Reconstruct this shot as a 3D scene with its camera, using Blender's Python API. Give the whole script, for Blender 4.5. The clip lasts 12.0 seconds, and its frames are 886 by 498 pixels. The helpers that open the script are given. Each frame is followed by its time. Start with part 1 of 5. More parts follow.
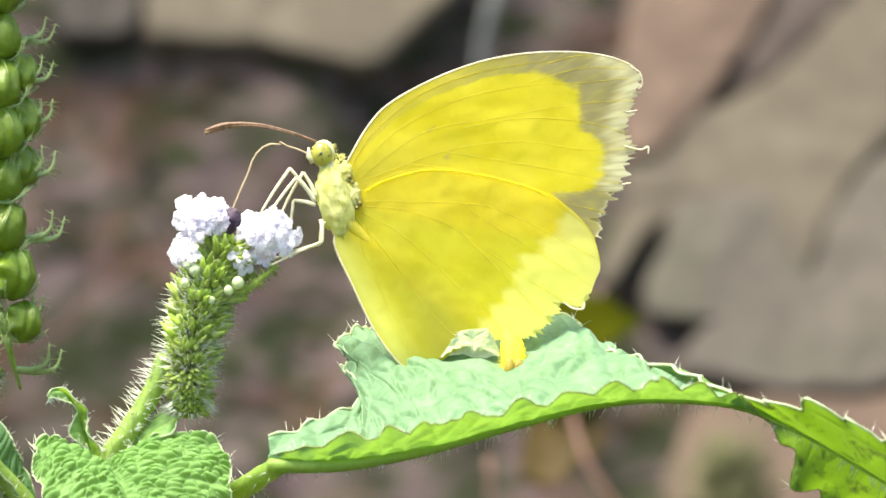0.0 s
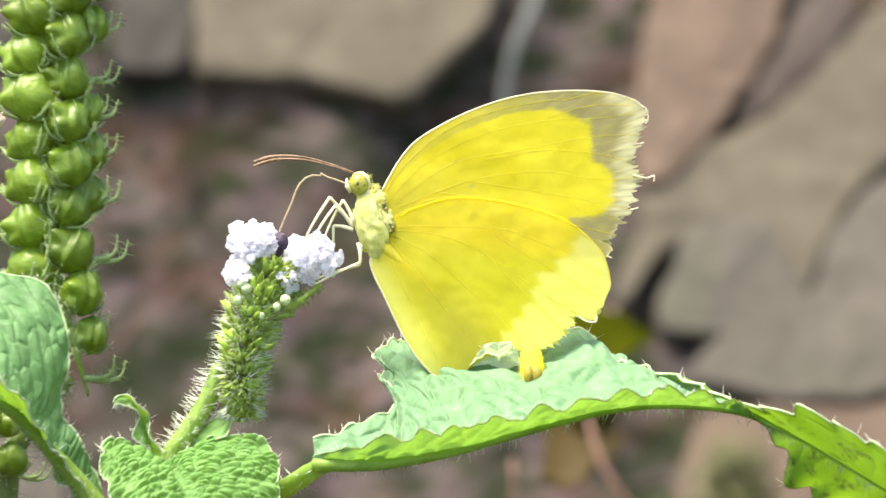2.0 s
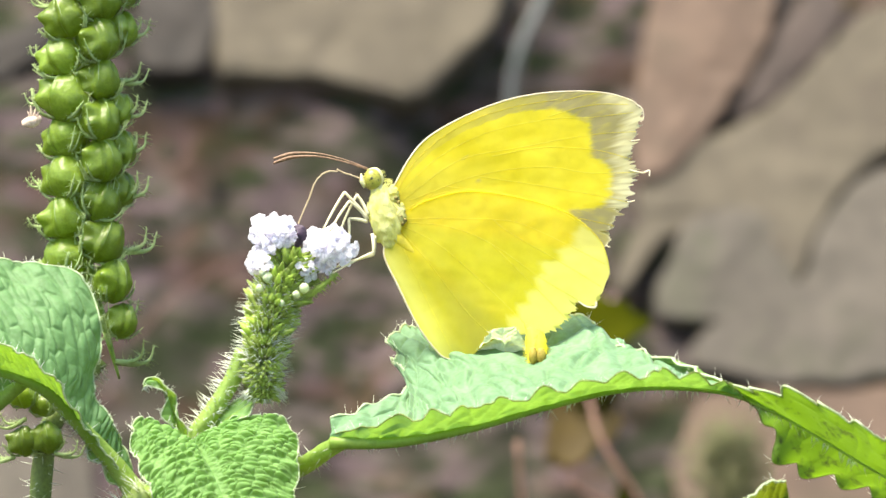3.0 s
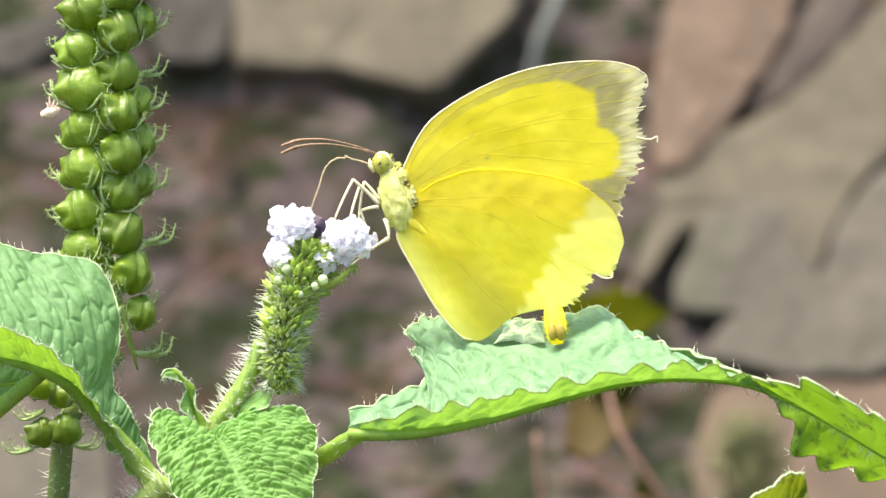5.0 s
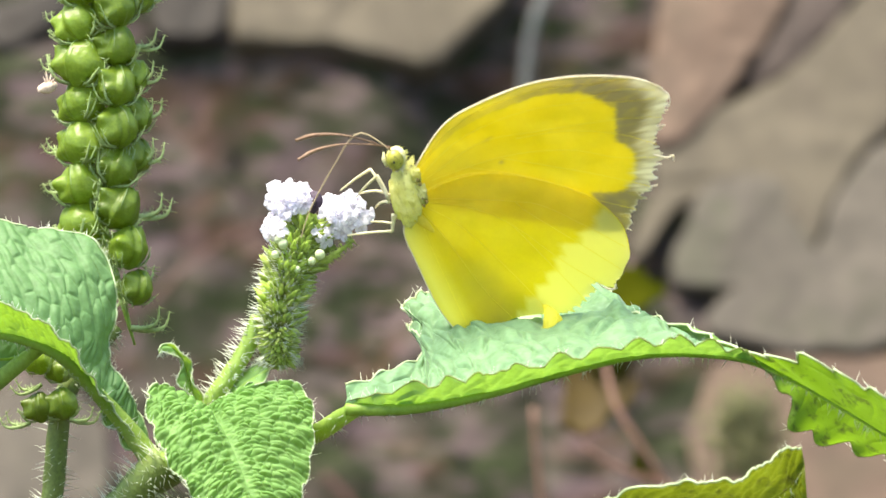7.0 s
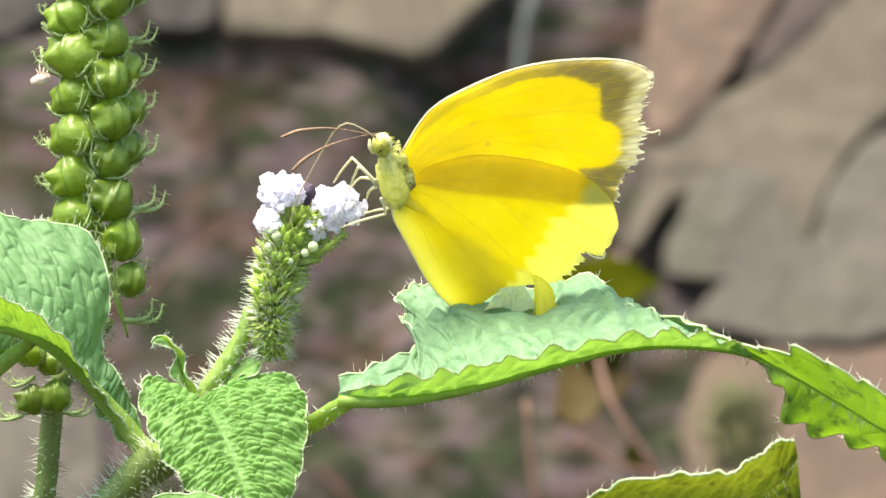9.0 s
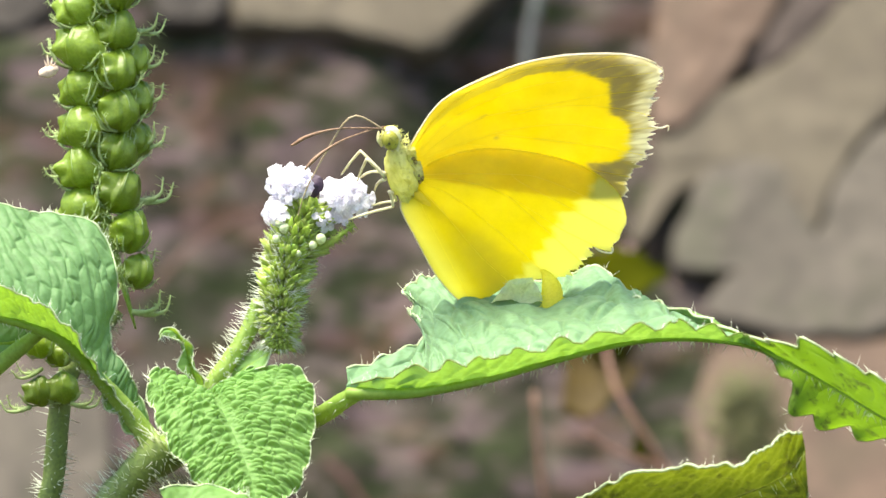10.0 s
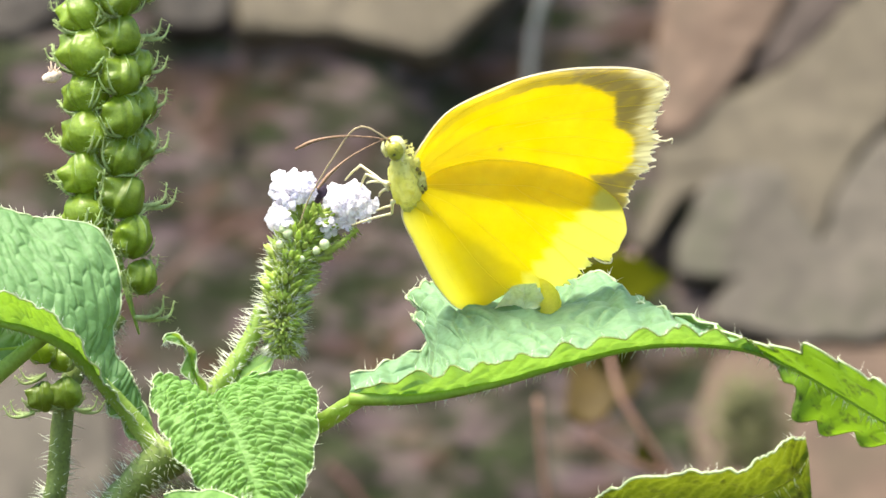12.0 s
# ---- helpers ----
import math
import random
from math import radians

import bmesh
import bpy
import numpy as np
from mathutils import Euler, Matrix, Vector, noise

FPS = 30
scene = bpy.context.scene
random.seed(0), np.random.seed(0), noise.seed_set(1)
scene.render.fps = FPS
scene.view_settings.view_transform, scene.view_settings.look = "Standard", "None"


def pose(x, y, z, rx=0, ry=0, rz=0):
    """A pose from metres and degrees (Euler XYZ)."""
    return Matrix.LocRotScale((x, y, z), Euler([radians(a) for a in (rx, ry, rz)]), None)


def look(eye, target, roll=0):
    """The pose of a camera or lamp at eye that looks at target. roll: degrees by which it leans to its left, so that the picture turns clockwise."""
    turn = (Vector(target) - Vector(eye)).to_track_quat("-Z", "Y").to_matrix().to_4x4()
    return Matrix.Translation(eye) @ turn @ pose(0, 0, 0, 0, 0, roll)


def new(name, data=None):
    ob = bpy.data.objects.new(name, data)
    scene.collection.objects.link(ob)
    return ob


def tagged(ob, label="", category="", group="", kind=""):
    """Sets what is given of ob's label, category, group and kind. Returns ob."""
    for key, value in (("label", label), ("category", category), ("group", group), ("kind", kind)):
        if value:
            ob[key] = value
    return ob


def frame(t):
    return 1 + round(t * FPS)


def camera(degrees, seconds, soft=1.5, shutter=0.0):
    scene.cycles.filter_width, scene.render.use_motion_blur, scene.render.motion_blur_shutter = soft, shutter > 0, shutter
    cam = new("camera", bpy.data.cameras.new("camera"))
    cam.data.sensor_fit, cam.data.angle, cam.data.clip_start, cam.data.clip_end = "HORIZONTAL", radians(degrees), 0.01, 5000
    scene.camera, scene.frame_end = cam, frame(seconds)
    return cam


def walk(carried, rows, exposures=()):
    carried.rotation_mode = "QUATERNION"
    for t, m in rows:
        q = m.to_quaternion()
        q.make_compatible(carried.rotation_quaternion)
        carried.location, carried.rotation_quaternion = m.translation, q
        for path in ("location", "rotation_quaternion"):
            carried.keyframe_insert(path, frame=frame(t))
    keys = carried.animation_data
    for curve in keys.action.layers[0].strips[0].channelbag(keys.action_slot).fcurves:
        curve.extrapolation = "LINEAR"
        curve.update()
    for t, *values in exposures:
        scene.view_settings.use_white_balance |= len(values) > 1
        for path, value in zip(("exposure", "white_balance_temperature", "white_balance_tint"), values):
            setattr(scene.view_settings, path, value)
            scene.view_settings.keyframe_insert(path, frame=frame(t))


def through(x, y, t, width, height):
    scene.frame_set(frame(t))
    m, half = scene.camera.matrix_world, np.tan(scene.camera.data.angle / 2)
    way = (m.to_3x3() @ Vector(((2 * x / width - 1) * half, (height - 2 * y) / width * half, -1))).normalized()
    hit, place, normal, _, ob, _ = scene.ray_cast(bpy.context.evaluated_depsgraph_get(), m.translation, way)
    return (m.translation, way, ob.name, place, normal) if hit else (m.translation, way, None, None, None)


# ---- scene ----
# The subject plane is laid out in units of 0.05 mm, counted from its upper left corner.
K = 5e-5
D0 = 1.20          # from the lens to the subject plane
Z0 = 0.14          # height of the plane's middle above the ground


def at(u, v, d=0.0):
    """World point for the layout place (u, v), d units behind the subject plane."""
    f = 1 + d * K / D0
    return Vector(((u - 784) * K * f, d * K, Z0 + (441 - v) * K * f))


# ---- camera ----
cam = camera(2 * math.degrees(math.atan(784 * K / D0)), 12.0, soft=1.5, shutter=0.8)
cam.data.dof.use_dof = True
cam.data.dof.aperture_fstop = 63.0

# seconds, closeness, shift across, shift down, lean
PATH = [
    (0, 1.1794, -89.7, 72.6, -0.06),
    (0.5, 1.1799, -74.7, 88.2, -0.06),
    (1, 1.1793, -61.8, 84.7, -0.06),
    (1.5, 1.1793, -38.9, 79.3, -0.04),
    (1.6, 1.1595, -37.1, 82.8, -0.05),
    (1.8, 1.1078, -34.6, 88.0, -0.05),
    (2, 1.0655, -32.3, 102.0, -0.05),
    (2.2, 1.0245, -29.3, 95.5, -0.05),
    (2.3, 1.0096, -28.0, 90.0, -0.05),
    (2.5, 0.9997, -24.3, 85.7, -0.05),
    (3, 0.9998, -14.1, 80.4, -0.06),
    (3.5, 1.0001, 0.0, 74.0, -0.07),
    (5.5, 1.0000, 18.5, 56.8, 0.0),
    (6, 0.9996, 5.5, 42.0, 0.01),
    (6.5, 1.0000, 9.4, 29.9, 0.05),
    (7, 1.0003, 13.8, 21.2, 0.01),
    (7.2, 1.0002, 8.0, 18.0, 0.01),
    (9, 1.0002, 1.5, 7.3, 0.01),
    (9.5, 1.0000, 0.0, 0.0, 0.0),
    (10, 0.9999, 15.3, -6.7, 0.05),
    (10.5, 0.9993, 17.5, -4.5, 0.02),
    (11, 1.0000, 16.7, 1.4, 0.01),
    (11.5, 1.0001, 13.3, 5.7, 0.03),
    (12, 1.0002, 21.6, 3.1, 0.08)]


def camera_rows():
    eye0 = Vector((0, -D0, Z0))
    way = at(860, 379) - eye0
    rows = []
    for t, s, tx, ty, lean in PATH:
        eye = eye0 + way * (1 - 1 / s)
        rows.append((t, look(eye, at(784 - tx / s, 441 - ty / s), lean)))
    return rows


walk(cam, camera_rows(), exposures=[(0, 1.76, 7200, 8), (12, 1.76, 7200, 8)])

# ---- daylight ----
SUN_DIR = Vector((-0.30, -0.17, 1.0)).normalized()
world = bpy.data.worlds.new("sky")
scene.world = world
world.use_nodes = True
wn = world.node_tree.nodes
sky = wn.new("ShaderNodeTexSky")
sky.sky_type, sky.sun_disc = "NISHITA", False
sky.sun_elevation = math.asin(SUN_DIR.z)
sky.sun_rotation = math.atan2(SUN_DIR.x, SUN_DIR.y)
wn["Background"].inputs["Strength"].default_value = 0.145
world.node_tree.links.new(sky.outputs["Color"], wn["Background"].inputs["Color"])
sun = new("sun", bpy.data.lights.new("sun", "SUN"))
sun.data.energy, sun.data.angle, sun.data.color = 4.6, radians(34), (1.0, 0.96, 0.9)
sun.matrix_world = look(SUN_DIR * 5, (0, 0, 0))


# ---- materials ----
def shade(name):
    m = bpy.data.materials.new(name)
    m.use_nodes = True
    nt = m.node_tree
    nt.nodes.clear()
    out = nt.nodes.new("ShaderNodeOutputMaterial")
    return m, nt, out


def node(nt, kind, **values):
    n = nt.nodes.new(kind)
    for key, value in values.items():
        n.inputs[key.replace("_", " ")].default_value = value
    return n


def ramp(nt, source, stops):
    r = nt.nodes.new("ShaderNodeValToRGB")
    while len(r.color_ramp.elements) < len(stops):
        r.color_ramp.elements.new(0.5)
    for e, (p, c) in zip(r.color_ramp.elements, stops):
        e.position, e.color = p, (*c, 1)
    nt.links.new(source, r.inputs["Fac"])
    return r


def blend(nt, fac, a, b, kind="MIX"):
    """Mix of two colours; fac, a and b are sockets or values."""
    m = nt.nodes.new("ShaderNodeMix")
    m.data_type, m.blend_type = "RGBA", kind
    for value, socket in ((fac, m.inputs[0]), (a, m.inputs[6]), (b, m.inputs[7])):
        if isinstance(value, bpy.types.NodeSocket):
            nt.links.new(value, socket)
        elif isinstance(value, tuple):
            socket.default_value = (*value, 1)
        else:
            socket.default_value = value
    return m.outputs[2]


def surface(name, low, high, scale=300.0, rough=0.6, bump=0.3, bump_scale=None, translucent=0.0, through=None,
            spec=0.4, sheen=0.0, fine=None, coat=0.0, random_tint=0.0, mottle=None, mottle_by="", old=None):
    """A matt or waxy surface: two-tone noise at two scales, fine relief, and light that shines through thin parts."""
    m, nt, out = shade(name)
    tc = nt.nodes.new("ShaderNodeTexCoord")
    n1 = node(nt, "ShaderNodeTexNoise", Scale=scale, Detail=4.0, Roughness=0.6)
    n2 = node(nt, "ShaderNodeTexNoise", Scale=fine or scale * 7, Detail=3.0)
    for n in (n1, n2):
        nt.links.new(tc.outputs["Object"], n.inputs["Vector"])
    c = ramp(nt, n1.outputs["Fac"], [(0.32, low), (0.68, high)]).outputs["Color"]
    c = blend(nt, 0.35, c, ramp(nt, n2.outputs["Fac"], [(0.35, tuple(0.55 * x for x in low)), (0.6, high)]).outputs["Color"])
    if random_tint:
        oi = nt.nodes.new("ShaderNodeObjectInfo")
        hsv = nt.nodes.new("ShaderNodeHueSaturation")
        mr = nt.nodes.new("ShaderNodeMapRange")
        mr.inputs["To Min"].default_value, mr.inputs["To Max"].default_value = 1 - random_tint, 1 + random_tint
        nt.links.new(oi.outputs["Random"], mr.inputs["Value"])
        nt.links.new(mr.outputs["Result"], hsv.inputs["Value"])
        nt.links.new(c, hsv.inputs["Color"])
        c = hsv.outputs["Color"]
    if mottle:
        # dark flecks and patches of another tint
        n3 = node(nt, "ShaderNodeTexNoise", Scale=mottle[1], Detail=5.0, Roughness=0.7)
        nt.links.new(tc.outputs["Object"], n3.inputs["Vector"])
        spots = ramp(nt, n3.outputs["Fac"], [(0.54, (0, 0, 0)), (0.66, (mottle[2],) * 3)]).outputs["Color"]
        if mottle_by:
            age = nt.nodes.new("ShaderNodeAttribute")
            age.attribute_name = mottle_by
            spots = blend(nt, age.outputs["Fac"], (0.0, 0.0, 0.0), spots)
        if old:
            c = blend(nt, age.outputs["Fac"], c, old)
        c = blend(nt, spots, c, mottle[0])
    bs = node(nt, "ShaderNodeBsdfPrincipled", Roughness=rough)
    bs.inputs["Specular IOR Level"].default_value = spec
    bs.inputs["Sheen Weight"].default_value = sheen
    bs.inputs["Coat Weight"].default_value = coat
    nt.links.new(c, bs.inputs["Base Color"])
    nb = node(nt, "ShaderNodeTexNoise", Scale=bump_scale or scale * 4, Detail=5.0)
    nt.links.new(tc.outputs["Object"], nb.inputs["Vector"])
    bp = node(nt, "ShaderNodeBump", Strength=bump, Distance=0.0002)
    nt.links.new(nb.outputs["Fac"], bp.inputs["Height"])
    nt.links.new(bp.outputs["Normal"], bs.inputs["Normal"])
    if translucent:
        tr = nt.nodes.new("ShaderNodeBsdfTranslucent")
        if through:
            tint = blend(nt, 0.8, c, through)
            if mottle:
                tint = blend(nt, spots, tint, tuple(0.8 * x for x in mottle[0]))
            nt.links.new(tint, tr.inputs["Color"])
        else:
            nt.links.new(c, tr.inputs["Color"])
        mx = node(nt, "ShaderNodeMixShader", Fac=translucent)
        nt.links.new(bs.outputs[0], mx.inputs[1])
        nt.links.new(tr.outputs[0], mx.inputs[2])
        nt.links.new(mx.outputs[0], out.inputs["Surface"])
    else:
        nt.links.new(bs.outputs[0], out.inputs["Surface"])
    return m


def soil(name, stops, scale, bump_scale):
    """Dry earth: slanting streaks and patches of several dull colours, crumbly relief."""
    m, nt, out = shade(name)
    tc = nt.nodes.new("ShaderNodeTexCoord")
    turn = nt.nodes.new("ShaderNodeMapping")
    turn.inputs["Rotation"].default_value = (0, radians(26), 0)
    turn.inputs["Scale"].default_value = (0.55, 0.7, 1.15)
    nt.links.new(tc.outputs["Object"], turn.inputs["Vector"])
    n1 = node(nt, "ShaderNodeTexNoise", Scale=scale, Detail=3.0, Roughness=0.55)
    n2 = node(nt, "ShaderNodeTexNoise", Scale=scale * 0.37, Detail=2.0)
    n4 = node(nt, "ShaderNodeTexNoise", Scale=scale * 1.5, Detail=2.0)
    nb = node(nt, "ShaderNodeTexNoise", Scale=bump_scale, Detail=6.0)
    for n in (n1, n2, n4):
        nt.links.new(turn.outputs["Vector"], n.inputs["Vector"])
    nt.links.new(tc.outputs["Object"], nb.inputs["Vector"])
    c = ramp(nt, n1.outputs["Fac"], [(0.38 + 0.24 * i / (len(stops) - 1), x) for i, x in enumerate(stops)]).outputs["Color"]
    c = blend(nt, ramp(nt, n2.outputs["Fac"], [(0.42, (0, 0, 0)), (0.60, (0.5, 0.5, 0.5))]).outputs["Color"], c, stops[1])
    c = blend(nt, 0.5, c, ramp(nt, n4.outputs["Fac"], [(0.43, (0.005, 0.008, 0.003)), (0.50, (0.023, 0.020, 0.014)), (0.58, (0.096, 0.074, 0.071))]).outputs["Color"])
    # mossy, mauve and rusty patches
    for k, (tint, share, grain) in enumerate((((0.015, 0.021, 0.007), 0.85, 0.85), ((0.088, 0.059, 0.064), 0.65, 1.5), ((0.048, 0.022, 0.014), 0.5, 0.7))):
        shift = nt.nodes.new("ShaderNodeMapping")
        shift.inputs["Location"].default_value = (0.37 * k + 0.1, 0.23 * k, 0.11 * k)
        nt.links.new(turn.outputs["Vector"], shift.inputs["Vector"])
        patch = node(nt, "ShaderNodeTexNoise", Scale=scale * grain, Detail=2.0)
        nt.links.new(shift.outputs["Vector"], patch.inputs["Vector"])
        c = blend(nt, ramp(nt, patch.outputs["Fac"], [(0.48 if k == 0 else 0.52, (0, 0, 0)), (0.60 if k == 0 else 0.64, (share,) * 3)]).outputs["Color"], c, tint)
    bs = node(nt, "ShaderNodeBsdfPrincipled", Roughness=0.95)
    bs.inputs["Specular IOR Level"].default_value = 0.15
    nt.links.new(c, bs.inputs["Base Color"])
    bp = node(nt, "ShaderNodeBump", Strength=0.7, Distance=0.001)
    nt.links.new(nb.outputs["Fac"], bp.inputs["Height"])
    nt.links.new(bp.outputs["Normal"], bs.inputs["Normal"])
    nt.links.new(bs.outputs[0], out.inputs["Surface"])
    return m


M_LEAF = surface("leaf_green", (0.126, 0.258, 0.117), (0.210, 0.374, 0.192), 260, 0.58, 0.3, 2600, 0.42, (0.20, 0.37, 0.010), 0.3, 0.15, mottle=((0.045, 0.06, 0.015), 560, 0.85), mottle_by="age", old=(0.13, 0.24, 0.018))
M_LEAF_BROAD = surface("leaf_broad", (0.085, 0.200, 0.070), (0.155, 0.300, 0.118), 260, 0.55, 0.35, 2600, 0.42, (0.24, 0.42, 0.012), 0.25, 0.05)
# pale flap green, lightened further to offset the shadow of the wings
M_LEAF_PALE_LIT = surface("leaf_pale_lit", (0.46, 0.60, 0.44), (0.70, 0.78, 0.66), 500, 0.6, 0.3, 2600, 0.5, (0.62, 0.74, 0.42), 0.25, 0.1)
M_LEAF_FRONT = surface("leaf_young", (0.098, 0.225, 0.05), (0.185, 0.355, 0.095), 260, 0.58, 0.3, 2600, 0.40, (0.40, 0.60, 0.03), 0.25, 0.1)
# mottled leaf green, base darkened to stand for the shade it lies in
M_LEAF_LOW_SHADED = surface("leaf_mottled_shaded", (0.075, 0.125, 0.016), (0.15, 0.21, 0.03), 420, 0.58, 0.4, 1500, 0.3, (0.24, 0.30, 0.01), 0.25, 0.05, mottle=((0.035, 0.04, 0.012), 420, 0.8))
M_RIB = surface("leaf_rib", (0.19, 0.33, 0.035), (0.30, 0.45, 0.08), 400, 0.5, 0.3, None, 0.45, (0.42, 0.58, 0.04))
M_STEM = surface("stem_green", (0.18, 0.305, 0.045), (0.32, 0.46, 0.10), 500, 0.45, 0.4, None, 0.35, (0.45, 0.60, 0.05))
M_STEM_DARK = surface("stem_olive", (0.08, 0.125, 0.022), (0.16, 0.22, 0.045), 500, 0.5, 0.4, None, 0.1)
M_FRUIT = surface("fruit_green", (0.11, 0.19, 0.014), (0.23, 0.33, 0.035), 600, 0.32, 0.5, 1500, 0.4, (0.42, 0.54, 0.03), 0.5, random_tint=0.25, mottle=((0.26, 0.35, 0.07), 900, 0.6))
M_SEPAL = surface("sepal_green", (0.28, 0.41, 0.12), (0.48, 0.59, 0.27), 700, 0.5, 0.3, None, 0.35)
M_BUD = surface("bud_green", (0.29, 0.42, 0.045), (0.52, 0.65, 0.15), 700, 0.5, 0.3, None, 0.45, None, 0.4, 0.1, random_tint=0.3)
M_HAIR = surface("white_hair", (0.62, 0.68, 0.52), (0.8, 0.84, 0.7), 900, 0.4, 0.0, None, 0.4)
M_PETAL = surface("white_petal", (0.84, 0.80, 0.90), (0.94, 0.92, 0.96), 700, 0.5, 0.15, None, 0.55, None, 0.3)
M_FLOWER_BUD = surface("flower_bud", (0.48, 0.58, 0.26), (0.74, 0.80, 0.56), 900, 0.6, 0.2, None, 0.4)
M_WITHER = surface("withered_petal", (0.012, 0.006, 0.014), (0.05, 0.025, 0.05), 900, 0.6, 0.3)
M_PALE_BUD = surface("dried_bud", (0.44, 0.31, 0.22), (0.68, 0.54, 0.40), 900, 0.6, 0.3)
M_SOIL = soil("bank_soil", [(0.0048, 0.0062, 0.0021), (0.0166, 0.0158, 0.0078), (0.0458, 0.0387, 0.0276), (0.0823, 0.0704, 0.0523)], 210, 700)
M_CLOD = soil("soil_clod", [(0.0063, 0.0070, 0.0021), (0.0237, 0.0229, 0.0113), (0.0506, 0.0440, 0.0303), (0.0830, 0.0730, 0.0530)], 195, 1000)
M_STONE_PALE = surface("stone_pale", (0.0503, 0.0396, 0.0247), (0.0806, 0.0652, 0.0425), 50, 0.85, 0.6, 700, mottle=((0.042, 0.030, 0.021), 95, 0.55))
M_STONE_PINK = surface("stone_pink", (0.0623, 0.0381, 0.0248), (0.0998, 0.0635, 0.0424), 50, 0.85, 0.6, 700, mottle=((0.046, 0.034, 0.019), 105, 0.55))
M_STONE_GREY = surface("stone_grey", (0.0432, 0.0361, 0.0267), (0.0777, 0.0642, 0.0486), 60, 0.85, 0.6, 700, mottle=((0.0389, 0.0396, 0.0205), 160, 0.8))
M_STONE_RED = surface("stone_red", (0.0252, 0.0160, 0.0120), (0.0485, 0.0330, 0.0258), 60, 0.85, 0.6, 700, mottle=((0.0630, 0.0470, 0.0359), 150, 0.6))
M_STONE_DARK = surface("stone_dark", (0.0116, 0.0090, 0.0069), (0.0291, 0.0230, 0.0175), 60, 0.85, 0.6, 700, mottle=((0.0388, 0.0310, 0.0248), 150, 0.6))
M_WEED_LEAF = surface("weed_leaf", (0.034, 0.042, 0.001), (0.060, 0.064, 0.002), 200, 0.85, 0.3, None, 0.4, (0.13, 0.14, 0.003), 0.03)
M_WEED_DRY = surface("weed_dry", (0.062, 0.036, 0.003), (0.105, 0.066, 0.006), 200, 0.7, 0.3, None, 0.4, (0.20, 0.13, 0.006))
M_TWIG = surface("twig_red", (0.050, 0.018, 0.012), (0.080, 0.030, 0.021), 200, 0.6, 0.3)
M_GRASS_STEM = surface("grass_stem", (0.046, 0.052, 0.050), (0.076, 0.082, 0.078), 200, 0.6, 0.3)
M_ROOT = surface("root_pink", (0.204, 0.120, 0.120), (0.288, 0.192, 0.198), 200, 0.7, 0.3)
M_TUFT = surface("tuft_green", (0.055, 0.066, 0.018), (0.115, 0.115, 0.042), 300, 0.6, 0.3, None, 0.3)
M_ANTENNA = surface("antenna_brown", (0.09, 0.042, 0.02), (0.30, 0.18, 0.10), 3000, 0.5, 0.4, 9000)
M_BODY = surface("body_fuzz", (0.60, 0.61, 0.20), (0.84, 0.84, 0.44), 700, 0.8, 0.5, 1800, 0.55, (0.95, 0.93, 0.28), 0.2, 0.0, fine=1500, mottle=((0.42, 0.40, 0.08), 1100, 0.6))
M_HINGE = surface("wing_hinge", (0.10, 0.075, 0.015), (0.30, 0.24, 0.05), 2000, 0.6, 0.2)
M_HEAD = surface("head_pale", (0.74, 0.72, 0.34), (0.86, 0.84, 0.52), 900, 0.7, 0.25, 3000, 0.35, None, 0.2, 0.0)
M_EYE = surface("eye_olive", (0.20, 0.20, 0.02), (0.42, 0.40, 0.06), 1500, 0.3, 0.2, 9000, spec=0.4, mottle=((0.03, 0.03, 0.008), 3000, 0.95))
M_PUPIL = surface("eye_spot", (0.02, 0.02, 0.01), (0.05, 0.05, 0.02), 900, 0.3, 0.1)
M_LEG = surface("leg_cream", (0.72, 0.66, 0.40), (0.84, 0.80, 0.58), 2000, 0.5, 0.3, None, 0.35)
M_ABDOMEN = surface("abdomen_yellow", (0.74, 0.66, 0.08), (0.88, 0.82, 0.18), 700, 0.7, 0.4, 4000, 0.7, (1.0, 0.92, 0.10))
M_CLASPER = surface("clasper_brown", (0.26, 0.19, 0.02), (0.46, 0.36, 0.05), 1500, 0.6, 0.3, 4000, 0.3)
M_VEIN = surface("vein_yellow", (0.66, 0.63, 0.10), (0.78, 0.75, 0.20), 900, 0.5, 0.1, None, 0.85, (1.0, 0.90, 0.10))
# cream of wing edges and torn veins, brightened to carry the rim light
M_EDGE = surface("wing_edge", (0.76, 0.69, 0.48), (0.88, 0.82, 0.64), 900, 0.5, 0.2, None, 0.45)


